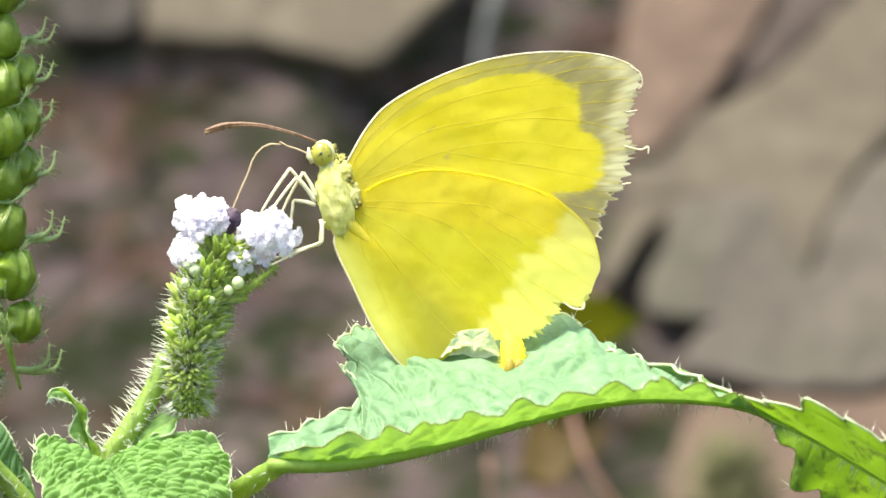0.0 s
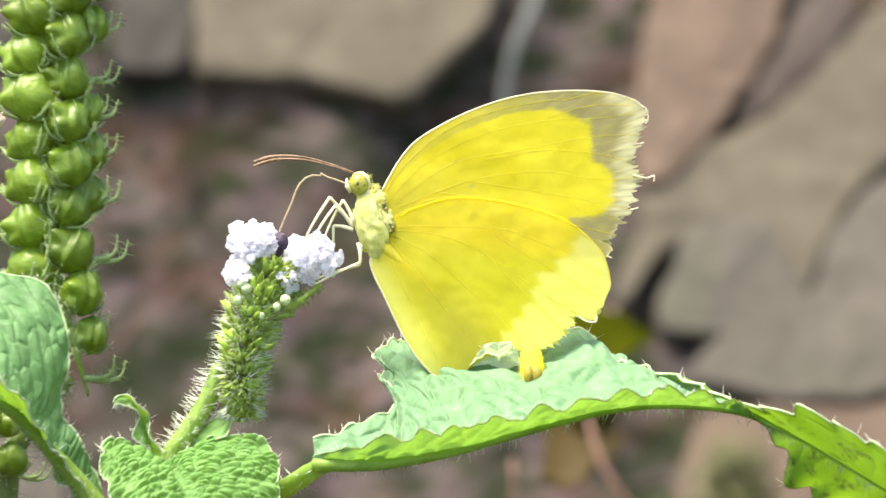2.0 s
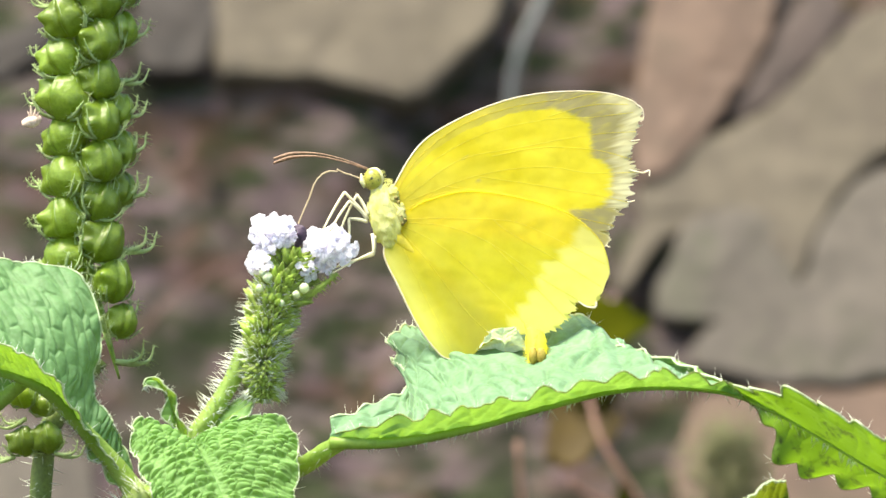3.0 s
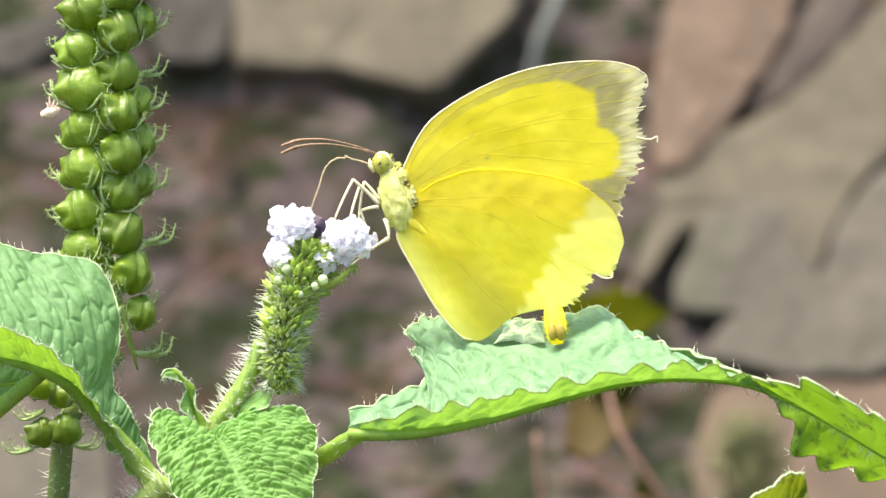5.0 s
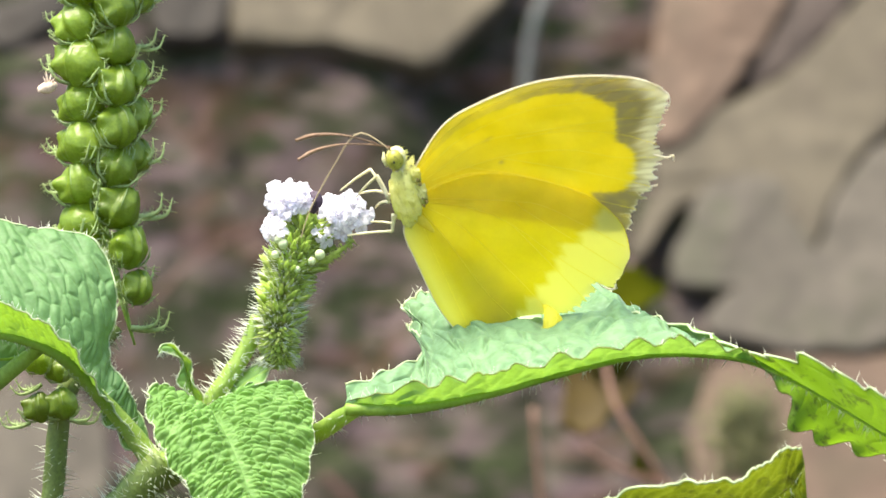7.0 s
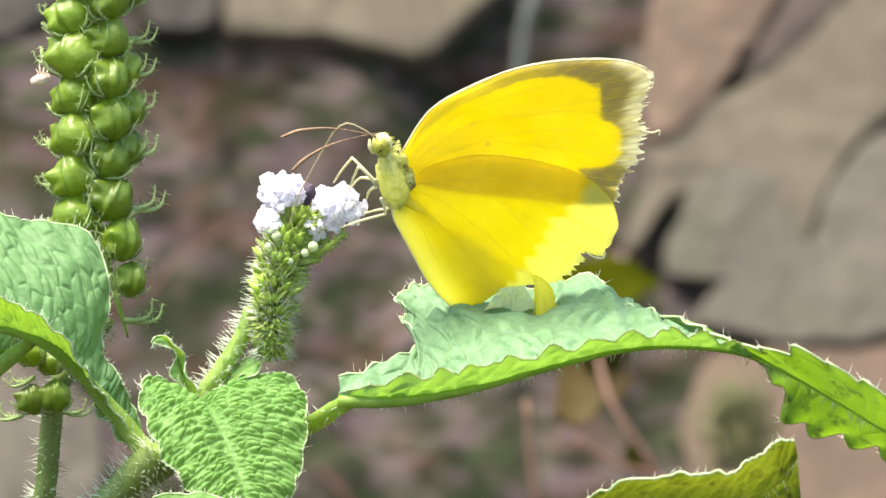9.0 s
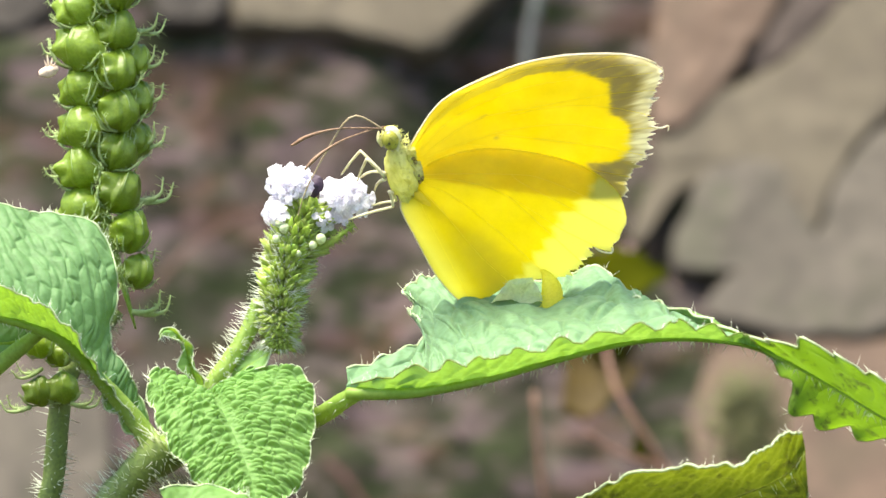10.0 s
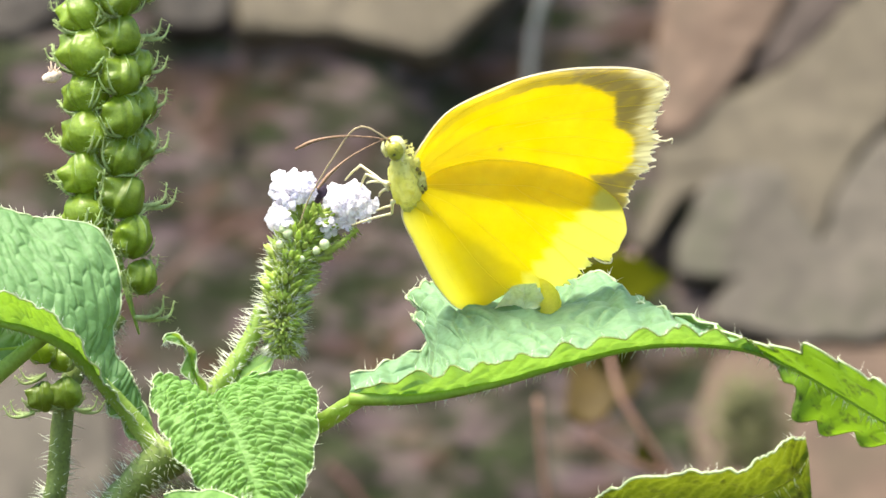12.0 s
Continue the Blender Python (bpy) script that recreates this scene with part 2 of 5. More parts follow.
def wing_material(name, low, high, deep, dark, pale, dark_deep, pale_deep):
    """Scaled wing membrane: dark margin, darker bands and pale worn zones by vertex values, light shines through."""
    m, nt, out = shade(name)
    tc = nt.nodes.new("ShaderNodeTexCoord")
    n1 = node(nt, "ShaderNodeTexNoise", Scale=260.0, Detail=4.0)
    n2 = node(nt, "ShaderNodeTexNoise", Scale=4000.0, Detail=2.0)
    for n in (n1, n2):
        nt.links.new(tc.outputs["Object"], n.inputs["Vector"])
    c = ramp(nt, n1.outputs["Fac"], [(0.35, low), (0.65, high)]).outputs["Color"]
    c = blend(nt, 0.18, c, n2.outputs["Fac"], "OVERLAY")
    factors = {}
    for key in ("dark", "pale"):
        a = nt.nodes.new("ShaderNodeAttribute")
        a.attribute_name = key
        factors[key] = a.outputs["Fac"]
    c = blend(nt, factors["dark"], c, dark)
    c = blend(nt, factors["pale"], c, pale)
    t = blend(nt, 0.9, c, deep)
    t = blend(nt, factors["dark"], t, dark_deep)
    t = blend(nt, factors["pale"], t, pale_deep)
    df = node(nt, "ShaderNodeBsdfPrincipled", Roughness=0.65)
    df.inputs["Specular IOR Level"].default_value = 0.25
    tr = nt.nodes.new("ShaderNodeBsdfTranslucent")
    nt.links.new(c, df.inputs["Base Color"])
    nt.links.new(t, tr.inputs["Color"])
    n3 = node(nt, "ShaderNodeTexNoise", Scale=900.0, Detail=4.0)
    nt.links.new(tc.outputs["Object"], n3.inputs["Vector"])
    bp = node(nt, "ShaderNodeBump", Strength=0.35, Distance=0.00012)
    nt.links.new(n3.outputs["Fac"], bp.inputs["Height"])
    nt.links.new(bp.outputs["Normal"], df.inputs["Normal"])
    mx = node(nt, "ShaderNodeMixShader", Fac=0.65)
    nt.links.new(df.outputs[0], mx.inputs[1])
    nt.links.new(tr.outputs[0], mx.inputs[2])
    nt.links.new(mx.outputs[0], out.inputs["Surface"])
    return m


M_FOREWING = wing_material("forewing_yellow", (0.60, 0.57, 0.03), (0.74, 0.715, 0.07), (1.0, 0.825, 0.010), (0.47, 0.43, 0.19), (0.84, 0.81, 0.50), (0.38, 0.30, 0.10), (0.97, 0.94, 0.70))
M_HINDWING = wing_material("hindwing_yellow", (0.52, 0.51, 0.032), (0.645, 0.635, 0.065), (1.0, 0.86, 0.012), (0.50, 0.47, 0.08), (0.80, 0.79, 0.24), (0.34, 0.27, 0.03), (1.0, 0.96, 0.32))


# ---- building tools ----
def spline(points, n):
    """n points on a smooth curve through the given ones."""
    p = [Vector(q) for q in points]
    p = [2 * p[0] - p[1], *p, 2 * p[-1] - p[-2]]
    out = []
    for i in range(n):
        s = i / (n - 1) * (len(p) - 3)
        k = min(int(s), len(p) - 4)
        f = s - k
        a, b, c, d = p[k:k + 4]
        out.append(0.5 * (2 * b + (c - a) * f + (2 * a - 5 * b + 4 * c - d) * f * f + (3 * b - a - 3 * c + d) * f ** 3))
    return out


def path(places, n):
    """A smooth world curve through layout places (u, v, d)."""
    return spline([at(*q) for q in places], n)


def lerp_list(values, s):
    """Value at s (0 to 1) of evenly spaced values."""
    f = s * (len(values) - 1)
    k = min(int(f), len(values) - 2)
    return values[k] + (values[k + 1] - values[k]) * (f - k)


def tube(bm, pts, radii, sides=8):
    """A closed tube along pts; radii are given along its length."""
    pts = [Vector(p) for p in pts]
    n = len(pts)
    rings = []
    ref = Vector((0.3, -0.9, 0.31))
    for i, p in enumerate(pts):
        tan = (pts[min(i + 1, n - 1)] - pts[max(i - 1, 0)]).normalized()
        a = tan.cross(ref)
        if a.length < 1e-4:
            a = tan.cross(Vector((1, 0, 0)))
        a.normalize()
        b = tan.cross(a)
        r = lerp_list(radii, i / (n - 1))
        rings.append([bm.verts.new(p + (a * math.cos(t) + b * math.sin(t)) * r)
                      for t in (2 * math.pi * j / sides for j in range(sides))])
    for r0, r1 in zip(rings, rings[1:]):
        for j in range(sides):
            bm.faces.new((r0[j], r0[(j + 1) % sides], r1[(j + 1) % sides], r1[j]))
    bm.faces.new(rings[0][::-1])
    bm.faces.new(rings[-1])


def ball(bm, centre, axes, u=20, v=12, bend=None):
    """An ellipsoid; axes are three vectors; bend changes a unit direction's radius."""
    centre = Vector(centre)
    rows = []
    for i in range(v + 1):
        th = math.pi * i / v
        ring = []
        for j in range(u if 0 < i < v else 1):
            ph = 2 * math.pi * j / u
            q = Vector((math.sin(th) * math.cos(ph), math.sin(th) * math.sin(ph), math.cos(th)))
            r = bend(q) if bend else 1
            ring.append(bm.verts.new(centre + (axes[0] * q.x + axes[1] * q.y + axes[2] * q.z) * r))
        rows.append(ring)
    for a, b in zip(rows, rows[1:]):
        for j in range(u):
            k = (j + 1) % u
            if len(a) == 1:
                bm.faces.new((a[0], b[j], b[k]))
            elif len(b) == 1:
                bm.faces.new((a[j], b[0], a[k]))
            else:
                bm.faces.new((a[j], b[j], b[k], a[k]))


def hair(bm, root, tip, r):
    """One fine tapering hair."""
    root, tip = Vector(root), Vector(tip)
    d = (tip - root).normalized()
    a = d.orthogonal().normalized()
    b = d.cross(a)
    ring = [bm.verts.new(root + (a * math.cos(t) + b * math.sin(t)) * r) for t in (0, 2.1, 4.2)]
    end = bm.verts.new(tip)
    for j in range(3):
        bm.faces.new((ring[j], ring[(j + 1) % 3], end))


BASE = {}


def thing(name, base, label, category, group="", kind=""):
    ob = new(name)
    ob.location = base
    ob.empty_display_size = 0.005
    BASE[ob.name] = Vector(base)
    return tagged(ob, label, category, group, kind)


def part(name, bm, material, parent=None, label="", smooth=True, subdiv=0, thick=0.0):
    """Links a bmesh given in world places as one mesh under its thing or part."""
    base = BASE.get(parent.name, Vector()) if parent else Vector()
    me = bpy.data.meshes.new(name)
    bmesh.ops.translate(bm, verts=bm.verts[:], vec=-base)
    bmesh.ops.recalc_face_normals(bm, faces=bm.faces[:]) if not thick else None
    bm.to_mesh(me)
    bm.free()
    if smooth:
        me.shade_smooth()
    me.materials.append(material)
    ob = new(name, me)
    if parent:
        ob.parent = parent
        BASE[ob.name] = base
    if thick:
        so = ob.modifiers.new("thickness", "SOLIDIFY")
        so.thickness, so.offset = thick, 0
    if label:
        tagged(ob, label)
    return ob


def sheet(bm, rows):
    """Faces between rows of points of equal length."""
    grid = [[bm.verts.new(p) for p in row] for row in rows]
    for a, b in zip(grid, grid[1:]):
        for j in range(len(a) - 1):
            bm.faces.new((a[j], a[j + 1], b[j + 1], b[j]))
    return grid


M_TONGUE = surface("proboscis_tan", (0.32, 0.24, 0.12), (0.48, 0.38, 0.23), 2000, 0.5, 0.2)
# leaf margin with the bright rim light put into its pale colour
M_RIM_LIT = surface("leaf_margin_lit", (0.40, 0.52, 0.24), (0.60, 0.68, 0.44), 500, 0.5, 0.2, None, 0.4)
M_RIB_DARK = surface("leaf_rib_brown", (0.10, 0.12, 0.025), (0.20, 0.25, 0.05), 500, 0.6, 0.4, None, 0.2)
M_WEED_STEM = surface("weed_stem", (0.135, 0.064, 0.042), (0.20, 0.104, 0.070), 200, 0.6, 0.3)


# ---- ground and bank ----
FOOT, SLOPE, CREST = 0.250, 0.60, 0.45


def bank_spot(u, v):
    """Where the sight line through the layout place (u, v) meets the even slope: across and away."""
    c = (441 - v) * K
    z = (Z0 + c * (1 + FOOT / D0)) / (1 - c * SLOPE / D0)
    y = FOOT + SLOPE * z
    return (u - 784) * K * (1 + y / D0), y


# dark hollows between the stones: place, radius and depth in metres
HOLLOWS = [(*bank_spot(u, v), r, deep) for u, v, r, deep in (
    (300, 30, 0.0042, 0.010), (410, 95, 0.0034, 0.009), (850, 110, 0.0058, 0.024), (960, 60, 0.0042, 0.012), (1070, 40, 0.0040, 0.010),
    (745, 175, 0.0046, 0.012), (480, 190, 0.0045, 0.008), (130, 330, 0.0036, 0.007), (300, 400, 0.0040, 0.008), (380, 470, 0.0034, 0.007),
    (640, 430, 0.0045, 0.008), (620, 570, 0.0040, 0.009), (260, 640, 0.0050, 0.011), (400, 640, 0.0050, 0.009), (900, 800, 0.0050, 0.008),
    (700, 770, 0.0040, 0.007), (500, 205, 0.0042, 0.010), (1290, 140, 0.0026, 0.008), (1130, 640, 0.0040, 0.008), (600, 250, 0.0044, 0.009),
    (1050, 820, 0.0040, 0.008))]


def bank(x, y):
    """Height of the ground: flat before the plant, a steep stony bank behind it, then level again."""
    far = 1 - math.exp(-(x * x + y * y) / 0.8)
    y += far * (0.25 * noise.noise(Vector((x * 0.6, 0, 5))) + 0.08 * noise.noise(Vector((x * 2.3, 0, 9))))
    rise = min(max((y - FOOT) / SLOPE, 0), CREST)
    z = rise + max(0, y - FOOT - CREST * SLOPE) * 0.02
    near = math.exp(-(x * x + y * y) / 0.8)
    p = Vector(((x * 0.8 - z) * 82, (y + z + x * 0.4) * 89, 0.3))
    z += near * (noise.noise(p * 0.8) * 0.0045 + noise.noise(p * 1.9) * 0.0036 + noise.noise(p * 4.2) * 0.0020)
    for hx, hy, r, deep in HOLLOWS if near > 0.5 else ():
        z -= 0.65 * deep * math.exp(-((x - hx) ** 2 + ((y - hy) / 0.8) ** 2) / (r * r))
    z += (1 - near) * noise.noise(Vector((x * 0.8, y * 0.8, 2))) * 0.06
    return z


def on_bank(u, v):
    """Depth in units at which the layout place (u, v) meets the bank."""
    d = 3000.0
    while d < 20000:
        p = at(u, v, d)
        if bank(p.x, p.y) >= p.z:
            return d
        d += 20
    return d


def build_ground():
    def steps(fine, half, far):
        out, x, h = [0.0], 0.0, fine
        while x < far:
            x += h
            out.append(x)
            if x > half:
                h *= 1.22
        return out
    side = steps(0.0010, 0.075, 150.0)
    xs = [-x for x in side[:0:-1]] + side
    ys = [0.0]
    while ys[-1] < 0.46:
        ys.append(ys[-1] + 0.0008 if 0.26 < ys[-1] < 0.40 else ys[-1] + 0.004)
    ys = [-y for y in steps(0.004, 0.05, 150.0)[:0:-1]] + ys + [0.46 + y for y in steps(0.004, 0.06, 150.0)[1:]]
    bm = bmesh.new()
    sheet(bm, [[Vector((x, y, bank(x, y))) for x in xs] for y in ys])
    ob = part("ground", bm, M_SOIL)
    tagged(ob, "dark brown crumbly soil bank with scattered stones", "ground", kind="structure")


def build_clods():
    """Loose crumbs of soil over the face of the bank."""
    rng = random.Random(4)
    bm = bmesh.new()
    for i in range(1300):
        u, v = rng.uniform(-150, 1750), rng.uniform(-200, 1080)
        p = at(u, v, on_bank(u, v) + 50)
        r = rng.choice((0.0005, 0.0008, 0.0012, 0.0018)) * rng.uniform(0.7, 1.3)
        q = Vector((rng.random() * 9, i, 0))
        turn = Euler((rng.random() * 6, rng.random() * 6, rng.random() * 6)).to_matrix()
        ball(bm, p, [turn @ Vector(a) * r for a in ((1.7, 0, 0), (0, 0.8, 0), (0, 0, 0.55))], 9, 6,
             lambda n: 1 + 0.7 * noise.noise(n * 1.3 + q) + 0.35 * noise.noise(n * 3 + q))
    ob = part("soil_clods", bm, M_CLOD)
    tagged(ob, "grey-brown crumbs of dry soil lying on the bank", "soil", kind="stuff")


def slab(corners, lift, material, label, seed, dome=0.35, rough=1.0):
    """A worn flat stone lying in the face of the bank: its corners in the layout, its rise over the bank in units."""
    outline = [Vector(c) for c in corners]
    for _ in range(3):
        outline = [p for a, b in zip(outline, outline[1:] + outline[:1]) for p in (a * 0.78 + b * 0.22, a * 0.22 + b * 0.78)]
    mid = sum(outline, Vector((0, 0))) / len(outline)
    out = Vector((0, -1, SLOPE)).normalized()
    profile = [(r, 1 - dome * r ** 2) for r in (0.08, 0.2, 0.32, 0.44, 0.56, 0.66, 0.75, 0.83, 0.89, 0.94)] + [(0.975, 0.86 - dome), (0.992, 0.66 - dome), (1.0, 0.3 - dome), (1.0, -0.6), (0.96, -1.5)]
    q = Vector((seed * 3.1, seed * 1.7, seed))
    bm = bmesh.new()
    rings = []
    for r, h in profile:
        ring = []
        for p in outline:
            w = p + (p - mid).normalized() * 9 * rough * (noise.noise(Vector((*(p * 0.017), seed))) + 0.6 * noise.noise(Vector((*(p * 0.05), seed))))
            f = mid + (w - mid) * r
            x, y = bank_spot(f.x, f.y)
            g = Vector((*(f * 0.012), 0)) + q
            bump = 0.30 * noise.noise(g) + 0.14 * noise.noise(g * 3.1) + 0.06 * noise.noise(g * 8)
            ring.append(bm.verts.new(Vector((x, y, (y - FOOT) / SLOPE)) + out * lift * K * (h + bump * rough)))
        rings.append(ring)
    n = len(outline)
    for a, b in zip(rings, rings[1:]):
        for j in range(n):
            bm.faces.new((a[j], a[(j + 1) % n], b[(j + 1) % n], b[j]))
    bm.faces.new(rings[0])
    tagged(part("stone", bm, material), label, "stone", "stones in the bank")


def build_stones():
    pale, pink, grey, dark = M_STONE_PALE, M_STONE_PINK, M_STONE_GREY, M_STONE_DARK
    slab([(384, 58), (398, -90), (420, -220), (760, -240), (930, -160), (905, -30), (800, 62), (742, 118), (690, 96), (560, 70), (470, 66)], 38, pale, "flat pale beige stone lying on the dark soil bank", 1, 0.1)
    # dark slab added where a hollow beside the pale stone lies in shade
    slab([(256, 46), (246, -60), (300, -150), (410, -140), (404, -30), (384, 40), (340, 64)], 36, dark, "rounded dark brown slab standing in for a shaded hollow", 2, 0.3)
    slab([(1138, 60), (1160, -60), (1200, -180), (1400, -190), (1392, -40), (1352, 50), (1290, 136), (1240, 202), (1190, 248), (1140, 264), (1128, 180)], 46, pink, "pinkish brown blocky stone in the soil bank", 3, 0.12)
    slab([(1300, 128), (1352, 56), (1400, -40), (1470, -120), (1520, -60), (1470, 20), (1392, 100), (1330, 140)], 22, M_STONE_RED, "dark reddish brown stone wedged between the slabs", 4, 0.3)
    slab([(1140, 320), (1150, 250), (1214, 196), (1330, 144), (1400, 98), (1470, 20), (1560, -70), (1760, -80), (1740, 120), (1568, 205), (1508, 262), (1462, 330), (1428, 440), (1372, 345), (1290, 300)], 25, pale, "long beige stone slab leaning on the bank", 5, 0.05)
    slab([(1096, 446), (1120, 360), (1160, 282), (1240, 270), (1300, 300), (1220, 322), (1160, 372), (1124, 440)], 20, pale, "pointed beige splinter at the edge of the slab", 6, 0.1)
    slab([(1160, 486), (1188, 390), (1250, 290), (1370, 290), (1420, 410), (1440, 470), (1340, 500), (1262, 500)], 26, grey, "grey-brown stone sunk in the soil", 7, 0.15)
    slab([(1226, 560), (1260, 500), (1400, 470), (1442, 410), (1460, 330), (1570, 204), (1720, 260), (1700, 560), (1560, 606), (1400, 610), (1290, 590)], 24, grey, "lilac-grey stone at the foot of the slab", 8, 0.1)
    slab([(1205, 790), (1214, 690), (1262, 606), (1400, 616), (1520, 612), (1680, 590), (1720, 820), (1600, 960), (1380, 930), (1240, 880)], 9, pink, "broad dusty pinkish stone low on the bank", 9, 0.1)
    slab([(-60, 880), (-50, 700), (20, 650), (110, 668), (180, 740), (190, 860), (120, 960), (-20, 960)], 26, grey, "upright grey stone low on the bank", 10, 0.15)
    slab([(-60, 60), (-40, 0), (60, -30), (120, -60), (130, -10), (60, 44), (0, 84)], 36, dark, "mauve-grey stone in the dark soil", 11, 0.2)


# ---- weeds behind the subject ----
def blade(bm, mid, half, n=14, cup=0.2, up=Vector((0, -0.5, 0.85)), ragged=0.0, seed=0):
    """A simple leaf blade along the curve mid, half: widths along it."""
    rows = []
    for i in range(n):
        s = i / (n - 1)
        p = mid[i]
        tan = (mid[min(i + 1, n - 1)] - mid[max(i - 1, 0)]).normalized()
        side = tan.cross(up).normalized()
        nor = side.cross(tan)
        w = lerp_list(half, s)
        row = []
        for j in range(9):
            f = j / 4 - 1
            ww = w * (1 + ragged * noise.noise(Vector((s * 9, f * 2, seed))))
            row.append(p + side * ww * f + nor * ww * cup * f * f)
        rows.append(row)
    sheet(bm, rows)


def build_weed():
    d = 4900
    ob = thing("weed", at(1090, 1500, d) * 1, "small blurred weed with a yellow-green leaf and reddish stems", "plant")
    ob.location.z = BASE[ob.name].z = 0.0
    ob.location.y = BASE[ob.name].y = d * K
    bm = bmesh.new()
    tube(bm, path([(1300, 2800, d - 200), (1290, 1500, d - 200), (1225, 950, d - 200), (1170, 848, d - 200), (1118, 765, d - 200), (1078, 700, d - 180), (1056, 620, d - 120), (1046, 540, d - 60)], 30), [9 * K, 8 * K, 7 * K, 6 * K, 5 * K])
    part("stem", bm, M_WEED_STEM, ob, "reddish stem")
    for pts, r in (([(1160, 836, d - 200), (1080, 808, d - 220), (1020, 772, d - 240)], 7), ([(1270, 1300, d - 200), (1060, 1150, d - 200), (965, 1000, d - 200), (945, 860, d - 200), (936, 790, d - 200), (930, 700, d - 200)], 8)):
        bm = bmesh.new()
        tube(bm, path(pts, 16), [r * K, r * 0.7 * K])
        part("branch", bm, M_WEED_STEM, ob, "reddish side stem")
    for pts, half, m, lab in (
            ([(970, 570, d), (1015, 532, d), (1075, 504, d - 30), (1165, 490, d - 40)], (10, 88, 84, 14), M_WEED_LEAF, "yellow-green leaf"),
            ([(1060, 700, d), (1062, 640, d - 30), (1068, 590, d - 60)], (14, 34, 20), M_WEED_LEAF, "yellow-green leaf"),
            ([(1085, 590, d), (1050, 660, d - 30), (1000, 745, d - 60)], (30, 84, 30), M_WEED_DRY, "withered tan leaf"),
            ([(1160, 835, d), (1120, 810, d - 30), (1115, 770, d - 30)], (6, 20, 4), M_WEED_LEAF, "small green leaf")):
        bm = bmesh.new()
        blade(bm, path(pts, 14), [h * K for h in half], ragged=0.5, seed=half[1], up=Vector((0.0, -0.8, 0.6)))
        part("leaf", bm, m, ob, lab, thick=0.0002)


def build_tuft():
    d = 4300
    foot = at(1320, 1500, d)
    ob = thing("grass_tuft", (foot.x, d * K, 0), "fuzzy green grass head out of focus behind the leaf", "grass")
    bm = bmesh.new()
    tube(bm, path([(1330, 2830, d), (1325, 1300, d), (1305, 830, d), (1300, 680, d)], 20), [6 * K, 5 * K, 3 * K])
    part("stem", bm, M_TUFT, ob)
    rng = random.Random(9)
    bm = bmesh.new()
    for i in range(420):
        s = rng.random()
        root = at(1308 + rng.gauss(0, 26), 835 - 130 * s, d + rng.uniform(-10, 10))
        a = rng.gauss(0, 0.5)
        reach = rng.uniform(30, 120)
        tip = root + Vector((math.sin(a) * reach, rng.uniform(-30, 30), math.cos(a) * reach)) * K
        hair(bm, root, tip, 2.8 * K)
    part("bristles", bm, M_TUFT, ob)


def build_stalks():
    for places, r, m, label in (
            ([(1010, -190, 0), (974, -80, 0), (938, 0, 0), (920, 80, 0), (912, 190, 0)], 13, M_GRASS_STEM, "pale dry grass stalk leaning on the bank"),
            ([(1170, 300, 0), (1130, 372, 0), (1104, 440, 0), (1086, 520, 0)], 8, M_ROOT, "thin pinkish root lying on the bank"),
            ([(250, 520, 0), (330, 440, 0), (430, 385, 0), (520, 370, 0)], 5, M_TWIG, "dark reddish twig on the soil"),
            ([(560, 820, 0), (600, 860, 0), (650, 930, 0)], 8, M_TWIG, "thin reddish twig on the soil")):
        bm = bmesh.new()
        tube(bm, path([(u, v, on_bank(u, v) - 60) for u, v, _ in places], 24), [r * K * 1.2, r * K])
        tagged(part("stalk", bm, m), label, "stalk", "stalks on the bank")


# ---- the flowering plant ----
PLANT = thing("heliotrope_plant", (at(215, 0).x, 0.001, 0.0), "hairy green heliotrope plant with crinkled leaves and white flowers", "plant")
cam.data.dof.focus_object = PLANT


def fuzz(bm, pts, radii, count, length, rng, r=0.65, spread=1.0):
    """Fine hairs standing off a tube."""
    n = len(pts)
    for _ in range(count):
        i = rng.randrange(1, n - 1)
        tan = (pts[i + 1] - pts[i - 1]).normalized()
        a = tan.orthogonal().normalized()
        ang = rng.random() * 6.283
        out = a * math.cos(ang) + tan.cross(a) * math.sin(ang)
        root = pts[i] + (pts[i + 1] - pts[i]) * rng.random() + out * lerp_list(radii, i / (n - 1)) * 0.9
        hair(bm, root, root + (out + tan * rng.uniform(-0.4, 0.5) * spread) * length * rng.uniform(0.5, 1.2), r * K)


def stem(places, radii, material, hairs, seed, label="", n=40, length=28):
    pts = path(places, n)
    rr = [x * K for x in radii]
    bm = bmesh.new()
    tube(bm, pts, rr, 14)
    for v in bm.verts:
        v.co += Vector((noise.noise(v.co * 900), noise.noise(v.co * 900 + Vector((9, 0, 0))), 0)) * 1.6 * K
    ob = part("stem", bm, material, PLANT, label)
    bm = bmesh.new()
    fuzz(bm, pts, rr, hairs, length * 1.15 * K, random.Random(seed), 0.95)
    part("hairs", bm, M_HAIR, ob, "fine white hairs")
    return pts


